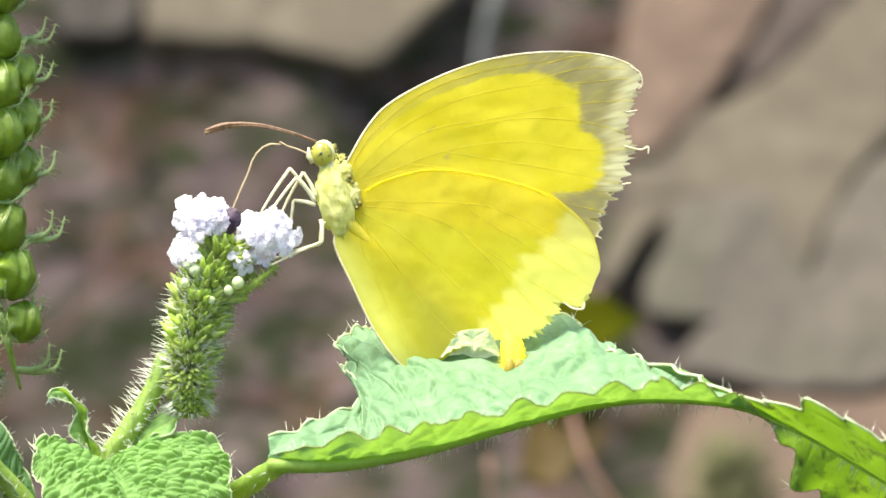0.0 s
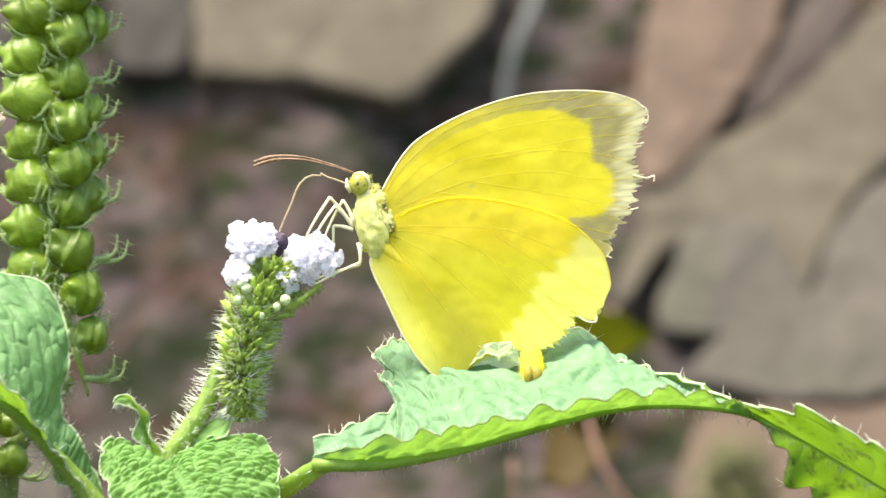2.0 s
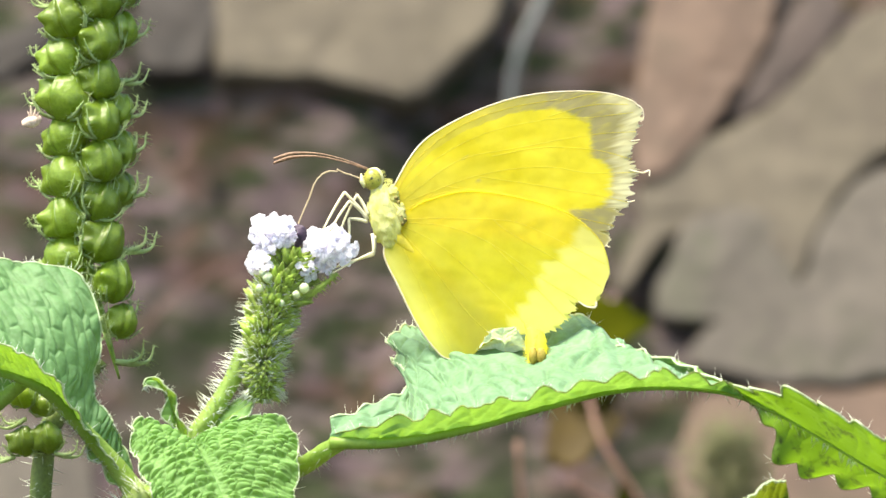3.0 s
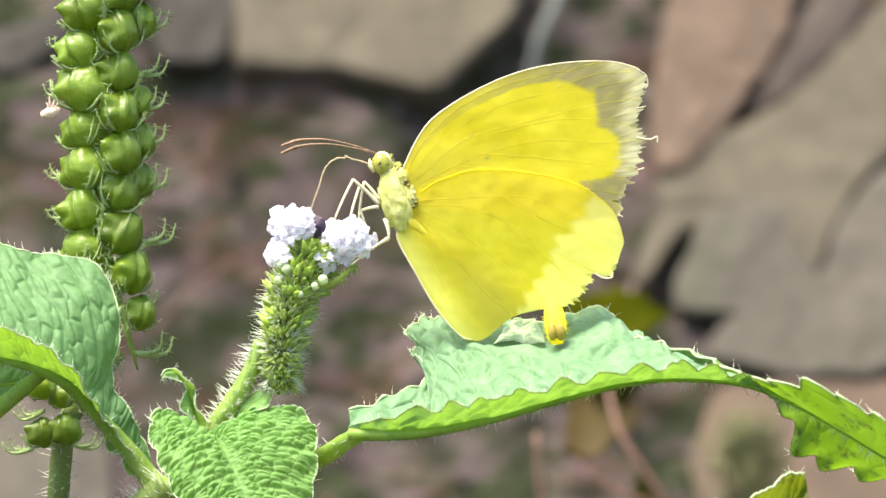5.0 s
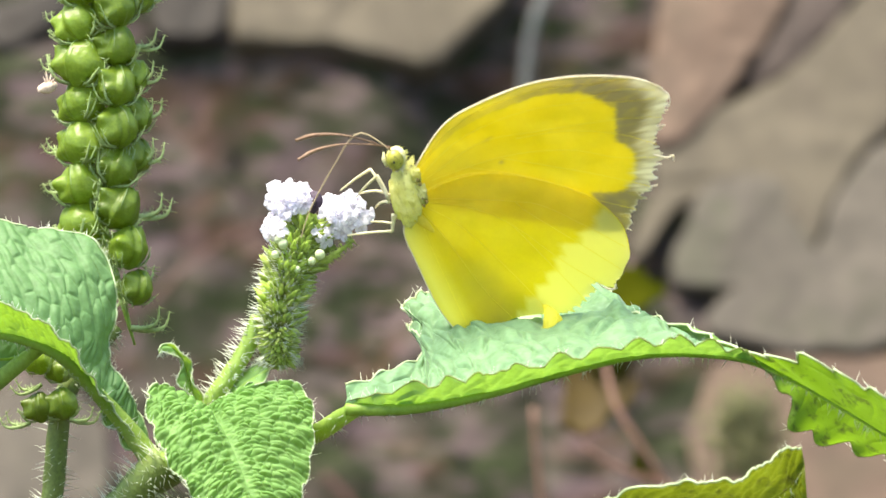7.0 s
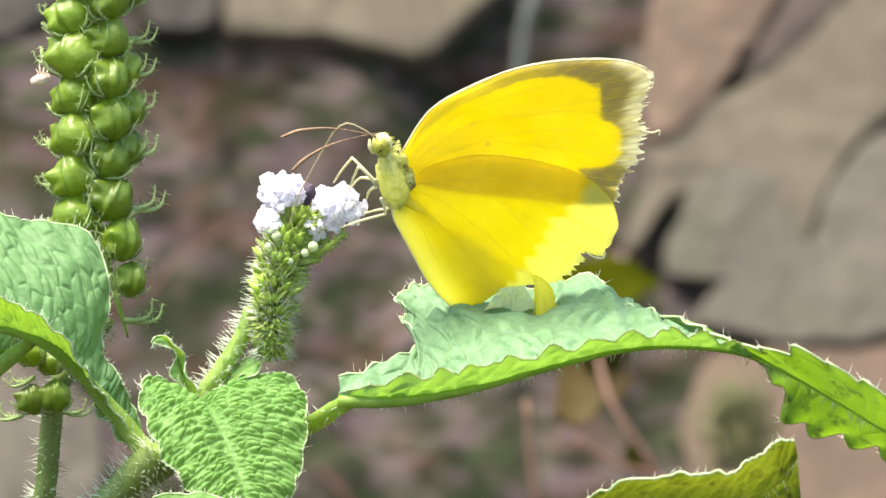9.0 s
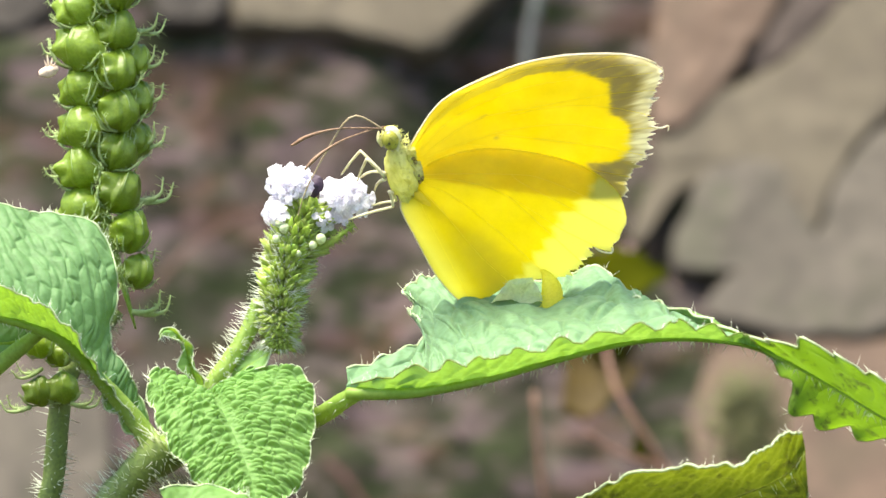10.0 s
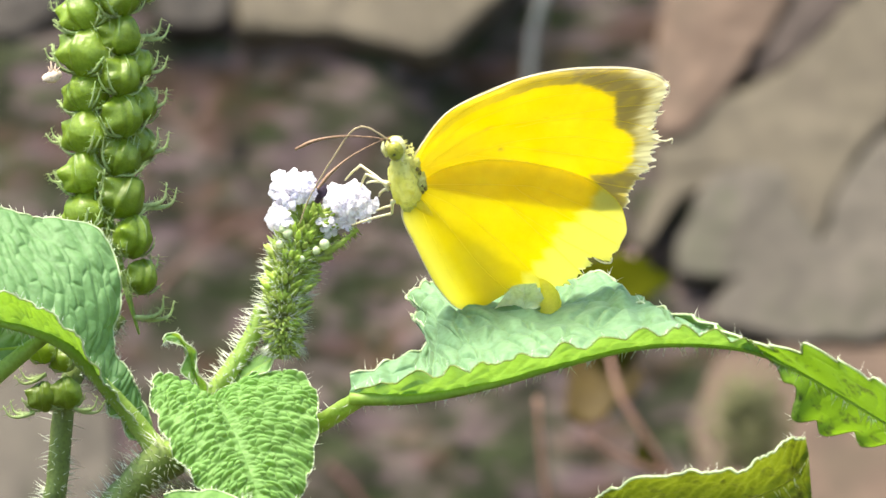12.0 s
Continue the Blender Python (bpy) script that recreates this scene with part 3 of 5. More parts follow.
def crinkled_half(rib, margin, n, m, relief, teeth, seed, sag=0.0, cell=(30, 17), calm=0.0, bold=1.0, slant=0.75):
    """Rows from the rib curve to the margin curve: puckered cells between slanting side veins, with a scalloped margin."""
    rows = []
    run, edge_run = 0.0, 0.0
    for i in range(n):
        a, b = rib[i], margin[i]
        if i:
            run += (rib[i] - rib[i - 1]).length / K
            edge_run += (margin[i] - margin[i - 1]).length / K
        row = []
        tan = (rib[min(i + 1, n - 1)] - rib[max(i - 1, 0)]).normalized()
        across = b - a
        w = across.length / K
        nor = tan.cross(across)
        nor = nor.normalized() if nor.length > 1e-12 else Vector((0, 0, 1))
        if nor.z < 0:
            nor = -nor
        wave = edge_run / 70 + 0.35 * noise.noise(Vector((edge_run / 130, seed, 0)))
        scallop = (abs(math.sin(math.pi * wave)) - 0.6) * (1 + 3.2 * bold * calm * min(1, max(0, (i / n - 0.66) * 8)))
        fit = min(1, w / 50)
        for j in range(m):
            f = j / (m - 1)
            x, y = run, f * w
            warp = noise.noise_vector(Vector((x / 60, y / 60, seed)))
            hyp = math.hypot(1, slant)
            along, off = (y + slant * x) / hyp, (x - slant * y) / hyp
            q = Vector((along / cell[0], off / cell[1], seed * 5.0)) + warp * 0.3
            near, _ = noise.voronoi(q)
            pillow = min(1 - 1.1 * near[0] ** 2, 3.0 * (near[1] - near[0]) + 0.25)
            groove = min(1, 0.25 + 1.9 * abs(math.sin(math.pi * (off / (3.2 * cell[1]) + 0.15 * warp.x))))
            h = relief * (pillow * groove + 0.3 * noise.noise(q * 0.4))
            h *= min(1, 8 * f + 0.1) * fit * (1 - calm * min(1, max(0, (i / n - 0.6) * 8)))
            p = a + across * f + nor * h * K
            p += nor * sag * math.sin(math.pi * f) * w * K
            if w > 1:
                p += across.normalized() * (teeth * 100 * scallop * fit * f ** 4) * K
            p += nor * teeth * 70 * fit * f ** 3 * math.sin(2 * math.pi * wave + 1.0) * K
            row.append(p)
        rows.append(row)
    return rows


def leaf(ribs, margins, widths, seed, material, relief=7, teeth=0.10, n=90, m=30, sag=0.06, label="", hairs=120, edge_hair=22, cell=(44, 22), calm=0.0, rims=(1.7, 1.7), rib_material=None, bold=(1.0, 1.0), slant=0.75, halves=((1, 1), (1, 1)), rim_materials=None):
    """A leaf: its rib curve, the margin curves on its two sides, rib radius, hairs on the margins."""
    rib = path(ribs, n)
    bm = bmesh.new()
    age = bm.verts.layers.float.new("age")
    edges = []
    for k, mg in enumerate(margins):
        edge = path(mg, n)
        rows = crinkled_half(rib, edge, n, m, relief * halves[k][0], teeth * halves[k][1], seed + 3.7 * k, sag, cell, calm, bold[k], slant)
        for i, row in enumerate(sheet(bm, rows)):
            for v in row:
                v[age] = min(1, max(0, (i / n - 0.62) * 8)) if calm else 0.0
        edges.append([r[-1] for r in rows])
    bmesh.ops.remove_doubles(bm, verts=bm.verts[:], dist=0.2 * K)
    ob = part("leaf", bm, material, PLANT, label)
    # margin tubes; the pale ones carry painted rim light
    for edge, r, rim_material in zip(edges, rims, rim_materials or (M_RIM_LIT, M_RIM_LIT)):
        bm = bmesh.new()
        tube(bm, edge, [r * K, r * 1.1 * K, r * 0.8 * K], 5)
        part("margin", bm, rim_material, ob, "thin margin, paled as by rim light" if rim_material == M_RIM_LIT else "thin dull green margin")
    bm = bmesh.new()
    low = Vector((0, -0.3, -1)) * 2 * K
    tube(bm, [p + low for p in rib], [x * K for x in widths], 10)
    part("midrib", bm, rib_material or M_RIB, ob, "slender midrib")
    rng = random.Random(seed)
    bm = bmesh.new()
    for edge in edges:
        for _ in range(hairs):
            i = rng.randrange(1, n - 1)
            out = edge[i] - rib[i]
            if out.length < 6 * K:
                continue
            way = (out.normalized() * 0.6 + Vector((rng.uniform(-0.7, 0.7), rng.uniform(-0.5, 0.3), rng.uniform(-0.1, 0.9)))).normalized()
            hair(bm, edge[i], edge[i] + way * edge_hair * K * rng.uniform(0.3, 1.1), 0.55 * K)
    for _ in range(hairs):
        i = rng.randrange(1, n - 1)
        way = Vector((rng.uniform(-0.6, 0.6), -0.5, -1)).normalized()
        hair(bm, rib[i] + low * 3, rib[i] + way * edge_hair * 1.35 * K * rng.uniform(0.5, 1.1), 1.0 * K)
    part("hairs", bm, M_HAIR, ob, "fine white hairs")
    return ob


def build_leaves():
    # the long leaf under the butterfly, folded along its rib
    leaf([(600, 702, -230), (720, 700, -280), (850, 676, -295), (980, 640, -295), (1100, 612, -290), (1200, 606, -285), (1300, 616, -285),
          (1385, 650, -300), (1470, 698, -320), (1560, 752, -330), (1680, 820, -330)],
         [[(606, 688, -240), (720, 667, -350), (850, 649, -400), (980, 617, -410), (1090, 595, -405), (1190, 588, -385), (1300, 606, -330),
           (1372, 672, -260), (1398, 742, -240), (1500, 776, -250), (1640, 830, -290)],
          [(602, 668, -190), (662, 642, -150), (728, 616, -60), (746, 602, -20), (722, 576, 40), (709, 562, 70), (719, 552, 90), (700, 531, 120), (722, 516, 140), (736, 504, 150), (770, 509, 160), (850, 512, 160), (925, 508, 150), (990, 496, 120),
           (1036, 485, 100), (1064, 497, 90), (1069, 520, 60), (1080, 545, -10), (1104, 549, -60), (1145, 546, -105), (1195, 557, -165), (1240, 574, -215), (1300, 600, -295), (1352, 614, -345), (1412, 614, -380),
           (1468, 640, -410), (1515, 665, -425), (1560, 690, -430), (1625, 720, -415), (1690, 750, -400)]],
         (12, 6, 3.5, 2.5, 2), 1, M_LEAF, 17, 0.06, 420, 120, 0.0, "long crinkled leaf folded along its rib", 110, 22, (90, 40), 0.75, (1.3, 2.5), None, (0.7, 2.0), 0.3, ((0.7, 1.6), (1, 1)), (M_RIB_DARK, M_RIM_LIT))
    # a torn flap of the long leaf that stands up before the wing, coloured as if lit
    leaf([(906, 556, 28), (906, 534, -4), (905, 515, -24), (906, 500, -30)],
         [[(852, 556, 30), (860, 538, -2), (872, 518, -22), (888, 503, -30)],
          [(940, 556, 26), (940, 534, -4), (938, 512, -24), (926, 500, -30)]],
         (0.3, 0.3, 0.3), 11, M_LEAF_PALE_LIT, 5, 0.2, 50, 18, 0.10, "small torn pale flap of a leaf, coloured as if lit", 4, 10, (14, 8), 0.0, (0.4, 0.4), M_LEAF_PALE_LIT)
    # broad leaf at the side, folded along its rib
    leaf([(262, 805, 10), (222, 752, 0), (172, 690, -20), (132, 645, -40), (100, 614, -60), (60, 592, -70), (0, 574, -80), (-90, 560, -90), (-200, 580, -80)],
         [[(262, 803, 5), (216, 742, -20), (162, 674, -70), (126, 618, -130), (95, 580, -150), (56, 550, -165), (10, 526, -170), (-80, 512, -170), (-200, 560, -90)],
          [(262, 800, 20), (232, 712, 20), (206, 660, 10), (176, 605, 20), (190, 500, 40), (150, 405, 70), (40, 385, 80), (-60, 372, 80), (-200, 480, 0)]],
         (14, 13, 11, 7, 4), 2, M_LEAF_BROAD, 7, 0.05, 280, 140, 0.05, "broad mint-green crinkled leaf", 90, 20, (46, 15), slant=0.5, halves=((0.9, 1.1), (1, 1)))
    # heart-shaped young leaf before the node
    leaf([(352, 698, -60), (380, 738, -125), (408, 798, -190), (432, 865, -245), (445, 931, -285)],
         [[(345, 698, -55), (262, 668, -40), (246, 708, -105), (276, 785, -175), (318, 845, -225), (376, 900, -262), (446, 932, -285)],
          [(356, 700, -55), (440, 664, -20), (512, 664, -40), (540, 718, -95), (534, 800, -165), (510, 875, -235), (446, 932, -285)]],
         (2, 1.6, 1.4, 1, 0.8), 3, M_LEAF_FRONT, 12, 0.09, 260, 160, 0.05, "young heart-shaped crinkled leaf", 50, 22, (27, 8.5), 0.0, (1.2, 1.2), M_LEAF_FRONT)
    # curled tip leaf
    leaf([(330, 690, -20), (322, 660, -20), (312, 630, -20), (302, 606, -25), (288, 593, -34), (274, 594, -44), (268, 602, -50)],
         [[(318, 690, -30), (310, 660, -40), (304, 634, -38), (297, 612, -38), (285, 600, -44), (275, 599, -50), (268, 604, -52)],
          [(344, 690, -30), (332, 657, -40), (321, 628, -38), (309, 603, -38), (292, 588, -40), (272, 590, -46), (266, 600, -50)]],
         (4, 3, 2.5, 1.5), 4, M_LEAF_FRONT, 6, 0.30, 90, 14, 0.15, "small hooked young leaf", 60, 16, (24, 11), 0.0, (1.2, 1.2))
    # small leaves at the spike's foot
    leaf([(385, 690, 0), (410, 665, -10), (440, 645, -15), (462, 632, -15)],
         [[(390, 700, -10), (420, 682, -30), (448, 660, -30), (462, 634, -15)],
          [(380, 684, 10), (400, 650, 10), (432, 630, 5), (460, 630, -15)]],
         (4, 3, 2), 5, M_LEAF_FRONT, 5, 0.2, 30, 8, 0.1, "small young leaf", 30, edge_hair=12)
    leaf([(250, 780, 20), (215, 745, 20), (185, 720, 20), (165, 705, 15)],
         [[(250, 790, 10), (210, 765, 0), (180, 740, 5), (165, 708, 15)],
          [(245, 770, 40), (220, 730, 40), (190, 705, 35), (168, 700, 15)]],
         (4, 3, 2), 6, M_LEAF_FRONT, 5, 0.2, 30, 8, 0.1, "small young leaf", 40, edge_hair=18)
    # leaf below the node
    leaf([(300, 950, -310), (360, 910, -330), (420, 910, -340), (500, 940, -330)],
         [[(290, 950, -330), (350, 950, -390), (420, 950, -400), (500, 960, -340)],
          [(270, 870, -290), (370, 870, -280), (440, 900, -290), (530, 890, -320)]],
         (4, 3, 2), 7, M_LEAF_FRONT, 7, 0.08, 60, 16, 0.05, "lower green leaf", 30)
    # leaf low in front, underside seen; its shade is put into a darker green
    leaf([(1000, 960, -290), (1150, 915, -310), (1270, 890, -320), (1370, 850, -340), (1410, 800, -380)],
         [[(1000, 980, -250), (1150, 960, -230), (1280, 950, -230), (1400, 930, -250), (1416, 880, -310)],
          [(1000, 900, -370), (1100, 852, -430), (1215, 836, -450), (1300, 830, -460), (1370, 784, -440), (1404, 774, -400)]],
         (1.4, 1.2, 1, 0.8), 8, M_LEAF_LOW_SHADED, 9, 0.05, 110, 36, 0.05, "mottled green leaf in a shaded colour with a pale raised margin", 30, 22, (56, 24), 0.0, (1.5, 2.6), M_LEAF_LOW_SHADED)
    # piece of a leaf behind the broad one
    leaf([(-120, 640, 60), (-50, 620, 60), (10, 612, 60), (30, 600, 60)],
         [[(-120, 680, 50), (-50, 660, 50), (8, 640, 50), (32, 602, 60)],
          [(-120, 560, 80), (-50, 560, 80), (15, 575, 80), (34, 596, 60)]],
         (5, 4, 3), 9, M_LEAF, 6, 0.06, 40, 14, 0.05, "mint-green leaf behind the broad one", 20)


def build_stems():
    stem([(150, 2930, 20), (160, 1700, 20), (150, 1150, 20), (175, 930, 20), (225, 850, 10), (285, 800, 0)], (52, 50, 42, 30, 40), M_STEM_DARK, 700, 21, "hairy green main stem", 60, 34)
    stem([(285, 810, 0), (320, 760, 0), (350, 705, 0), (385, 655, 0), (420, 600, 5), (446, 540, 10)], (34, 23, 17, 15.5, 15), M_STEM, 420, 22, "pale hairy flower stem", 44, 23)
    stem([(300, 800, 20), (420, 790, 30), (530, 752, 0), (565, 735, -70), (590, 718, -150), (625, 698, -238)], (26, 20, 17, 16, 14), M_STEM, 40, 23, "smooth green leaf stalk", 30, 16)
    stem([(275, 815, 10), (252, 790, 8), (220, 746, 0), (182, 700, -14), (146, 660, -32)], (30, 20, 17, 14, 9), M_STEM, 60, 24, "green leaf stalk", 30, 16)
    stem([(60, 2930, 220), (62, 1500, 220), (68, 960, 220), (80, 850, 220), (98, 690, 220), (140, 620, 240), (195, 560, 260)], (22, 22, 21, 20, 20, 17, 10), M_STEM_DARK, 420, 25, "hairy olive fruit-bearing stem", 60, 24)
    stem([(-60, 690, 30), (0, 640, 20), (50, 600, 10), (85, 575, -10)], (16, 15, 12, 8), M_STEM, 20, 26, "green leaf stalk", 20, 14)


# ---- fruit spike ----
def fruit_shape(seed):
    """Radius of a fruit by direction: a broad nutlet and a narrower one with beaks, a furrow between them, faint ribs."""
    rng = random.Random(seed)
    split = rng.uniform(-0.55, -0.15)
    beaks = [(Vector((-0.88, -0.35, rng.uniform(0.2, 0.5))).normalized(), 0.34), (Vector((-0.80, -0.5, rng.uniform(-0.5, -0.2))).normalized(), 0.26),
             (Vector((0.35, -0.3, 0.9)).normalized(), 0.16)]

    def shape(n):
        phi = math.atan2(n.x, -n.y)
        flat = math.hypot(n.x, n.y)
        r = 1.0 - 0.16 * flat * math.exp(-((phi - split) / 0.13) ** 2) + 0.07 * flat * math.exp(-((phi - split - 0.26) / 0.10) ** 2)
        r += 0.035 * flat * math.cos(phi * 7 + seed) + (0.06 if phi > split else -0.04)
        for b, high in beaks:
            r += high * max(0, n.dot(b)) ** 22
        return r + 0.12 * max(0, n.z) ** 6 + 0.09 * noise.noise(n * 1.7 + Vector((seed * 2, 0, 0))) + 0.03 * noise.noise(n * 6 + Vector((seed, 0, 0)))
    return shape, split, beaks


FRUIT_AXES = (40, 37, 37)


def fruit_mesh(seed):
    """A lumpy green fruit of two unequal nutlets, about 80 units wide."""
    shape, split, beaks = fruit_shape(seed)
    bm = bmesh.new()
    ball(bm, (0, 0, 0), [Vector((FRUIT_AXES[0], 0, 0)) * K, Vector((0, FRUIT_AXES[1], 0)) * K, Vector((0, 0, FRUIT_AXES[2])) * K], 56, 30, shape)
    me = bpy.data.meshes.new("fruit")
    bmesh.ops.recalc_face_normals(bm, faces=bm.faces[:])
    bm.to_mesh(me)
    bm.free()
    me.shade_smooth()
    me.materials.append(M_FRUIT)
    return me


def calyx_mesh(seed):
    """Five slim hairy sepals that clasp a fruit from below, their tips bent outwards."""
    rng = random.Random(40 + seed)
    bm = bmesh.new()
    for k in range(6):
        a = (k % 2) * math.pi + (k // 2 - 1) * 0.5 + rng.uniform(-0.2, 0.2)
        o = Vector((math.cos(a) * 1.08, -abs(math.sin(a)), 0))
        top = rng.uniform(-10, 8)
        pts = spline([(o * 8 + Vector((0, 0, -36))) * K, (o * 30 + Vector((0, 0, -32))) * K, (o * 42 + Vector((0, 0, -18))) * K, (o * rng.uniform(46, 54) + Vector((0, 0, top))) * K], 9)
        tube(bm, pts, [2.4 * K, 2.2 * K, 1.7 * K, 0.6 * K], 5)
        fuzz(bm, pts, [3 * K, 2 * K], 9, 11 * K, rng, 0.7)
    # pale crest beside the furrow and pale tips of the beaks
    shape, split, beaks = fruit_shape(seed)

    def skin(n, more):
        return Vector([n[k] * FRUIT_AXES[k] for k in range(3)]) * K * (shape(n) + more)
    for phi, r in ((split + 0.27, 0.75),):
        line = []
        for k in range(14):
            th = radians(12 + 70 * k / 13)
            line.append(skin(Vector((math.sin(th) * math.sin(phi), -math.sin(th) * math.cos(phi), math.cos(th))), 0.0))
        tube(bm, line, [0.5 * r * K, 1.5 * r * K, 1.2 * r * K, 0.4 * r * K], 5)
    for b, high in beaks:
        hair(bm, skin(b, -0.03), skin(b, 0.12), 2.6 * K)
    bmesh.ops.recalc_face_normals(bm, faces=bm.faces[:])
    me = bpy.data.meshes.new("calyx")
    bm.to_mesh(me)
    bm.free()
    me.shade_smooth()
    me.materials.append(M_SEPAL)
    return me


def sepal_mesh(seed):
    """A forked pair of slim hooked sepals with bristles, pointing to +x and bending up."""
    rng = random.Random(seed)
    bm = bmesh.new()
    for a, b, c in (((26, -2, -6), (50, -4, -2), (60, -4, 20)), ((22, -6, -2), (40, -10, 6), (46, -12, rng.uniform(22, 30)))):
        pts = spline([Vector((0, 0, 0)), *(Vector(p) * K for p in (a, b, c))], 12)
        tube(bm, pts, [4.6 * K, 4.0 * K, 2.4 * K, 0.6 * K], 7)
        fuzz(bm, pts, [4 * K, 3 * K, K], 26, 14 * K, rng, 0.7)
    bmesh.ops.recalc_face_normals(bm, faces=bm.faces[:])
    me = bpy.data.meshes.new("sepal")
    bm.to_mesh(me)
    bm.free()
    me.shade_smooth()
    me.materials.append(M_SEPAL)
    return me


def piece(name, me, parent, m):
    ob = new(name, me)
    ob.parent = parent
    base = BASE[parent.name]
    ob.matrix_local = Matrix.Translation(-base) @ m
    return ob


def build_fruit_spike():
    pts = path([(225, 590, 260), (200, 500, 260), (168, 380, 260), (160, 200, 260), (160, 0, 260), (175, -200, 260)], 40)
    bm = bmesh.new()
    tube(bm, pts, [2 * K, 8 * K, 14 * K, 15 * K, 13 * K], 10)
    spike = part("fruit_spike", bm, M_STEM, PLANT, "long curved spike crowded with green fruits")
    rng = random.Random(5)
    fms = [fruit_mesh(s) for s in range(4)]
    sm = [sepal_mesh(s) for s in range(3)]
    cm = [calyx_mesh(s) for s in range(4)]

    def axis(v):
        return min(pts, key=lambda p: abs(p.z - at(0, v, 260).z))

    def put(du, v, dd, size, lean, yaw):
        p = axis(v) + Vector((du * K, dd * K, 0))
        p.z = at(0, v, 260).z
        m = Matrix.Translation(p) @ Euler((radians(rng.uniform(-24, 14)), radians(lean + rng.uniform(-14, 14)), radians(yaw))).to_matrix().to_4x4() @ Matrix.Scale(size, 4)
        k = rng.randrange(4)
        piece("fruit", fms[k], spike, m)
        piece("calyx", cm[k], spike, m)

    v = -190
    while v < 400:
        if v < 390:
            put(-33 + rng.uniform(-4, 4), v, -34 + rng.uniform(-10, 6), rng.uniform(0.94, 1.10), rng.uniform(-16, 4), rng.uniform(-50, -5))
        v += 71
    v = -150
    while v < 530:
        tail = max(0, (v - 400) / 130)
        put(30 + rng.uniform(-4, 4), v, -38 + rng.uniform(-10, 6), rng.uniform(0.90, 1.04) * (1 - 0.25 * tail), rng.uniform(-4, 18), rng.uniform(5, 55))
        if v < 380 and rng.random() < 0.75:
            put(64 + rng.uniform(-3, 3), v - 20, -12, rng.uniform(0.72, 0.86), rng.uniform(10, 26), 66)
        v += 71
    for k, v in enumerate((-95, -20, 60, 122, 190, 268, 362, 480, 560)):
        off = 84 if v < 400 else 34
        p = axis(v) + Vector((off * K - 30 * K, -6 * K, 0))
        p.z = at(0, v, 260).z
        piece("sepal", sm[k % 3], spike, Matrix.Translation(p) @ pose(0, 0, 0, 0, rng.uniform(-16, 10), rng.uniform(-14, 14)) @ Matrix.Scale(rng.uniform(1.1, 1.35), 4))
    for k, v in enumerate((-70, 20, 98, 240, 312)):
        p = axis(v) + Vector((-52 * K, -10 * K, 0))
        p.z = at(0, v, 260).z
        piece("sepal", sm[k % 3], spike, Matrix.Translation(p) @ pose(0, 0, 0, 0, rng.uniform(-10, 12), 180 + rng.uniform(-14, 14)) @ Matrix.Scale(rng.uniform(0.7, 0.95), 4))
    # bristly bits in the furrow between the two rows
    bm = bmesh.new()
    for p in pts[6:]:
        for _ in range(16):
            q = p + Vector((rng.uniform(-14, 18), -52 + rng.uniform(-14, 10), rng.uniform(-8, 8))) * K
            hair(bm, q, q + Vector((rng.uniform(-14, 14), -10, rng.uniform(-4, 22))) * K, 1.5 * K)
    part("bristles", bm, M_SEPAL, spike)
    # a dried bud at the side
    bm = bmesh.new()
    c = at(72, 132, 190)
    ball(bm, c, [Vector((15, 0, 5)) * K, Vector((0, 10, 0)) * K, Vector((-4, 0, 12)) * K], 18, 12, lambda n: (1 + 0.35 * max(0, -n.x) ** 5 - 0.25 * max(0, n.z)) * (1 + 0.25 * noise.noise(n * 2.3)))
    for a, b, r in ((-4, 27, 3), (5, 22, 2.4), (12, 16, 2), (-9, 17, 1.8)):
        tube(bm, spline([c + Vector((a * 0.4, -3, 4)) * K, c + Vector((a * 0.7, -6, b * 0.6)) * K, c + Vector((a, -5, b)) * K], 6), [r * K, r * 0.7 * K, 0.4 * K], 6)
    part("bud", bm, M_PALE_BUD, spike, "dried cream bud")
    # fruits low on the brownish stem
    for u, v, s in ((54, 702, 0.66), (94, 696, 0.70), (56, 618, 0.62), (92, 636, 0.56)):
        m = Matrix.Translation(at(u, v, 180)) @ pose(0, 0, 0, rng.uniform(-10, 5), rng.uniform(-12, 12), rng.uniform(-30, 30)) @ Matrix.Scale(s, 4)
        piece("fruit", fms[u % 4], spike, m)
        piece("calyx", cm[u % 4], spike, m)
    for u, v, yaw, tilt in ((40, 728, 180, 6), (110, 722, 0, 2), (40, 590, 180, -40), (105, 640, 0, 10), (60, 660, 180, 20)):
        piece("sepal", sm[0], spike, Matrix.Translation(at(u, v, 170)) @ pose(0, 0, 0, 0, tilt, yaw) @ Matrix.Scale(0.9, 4))


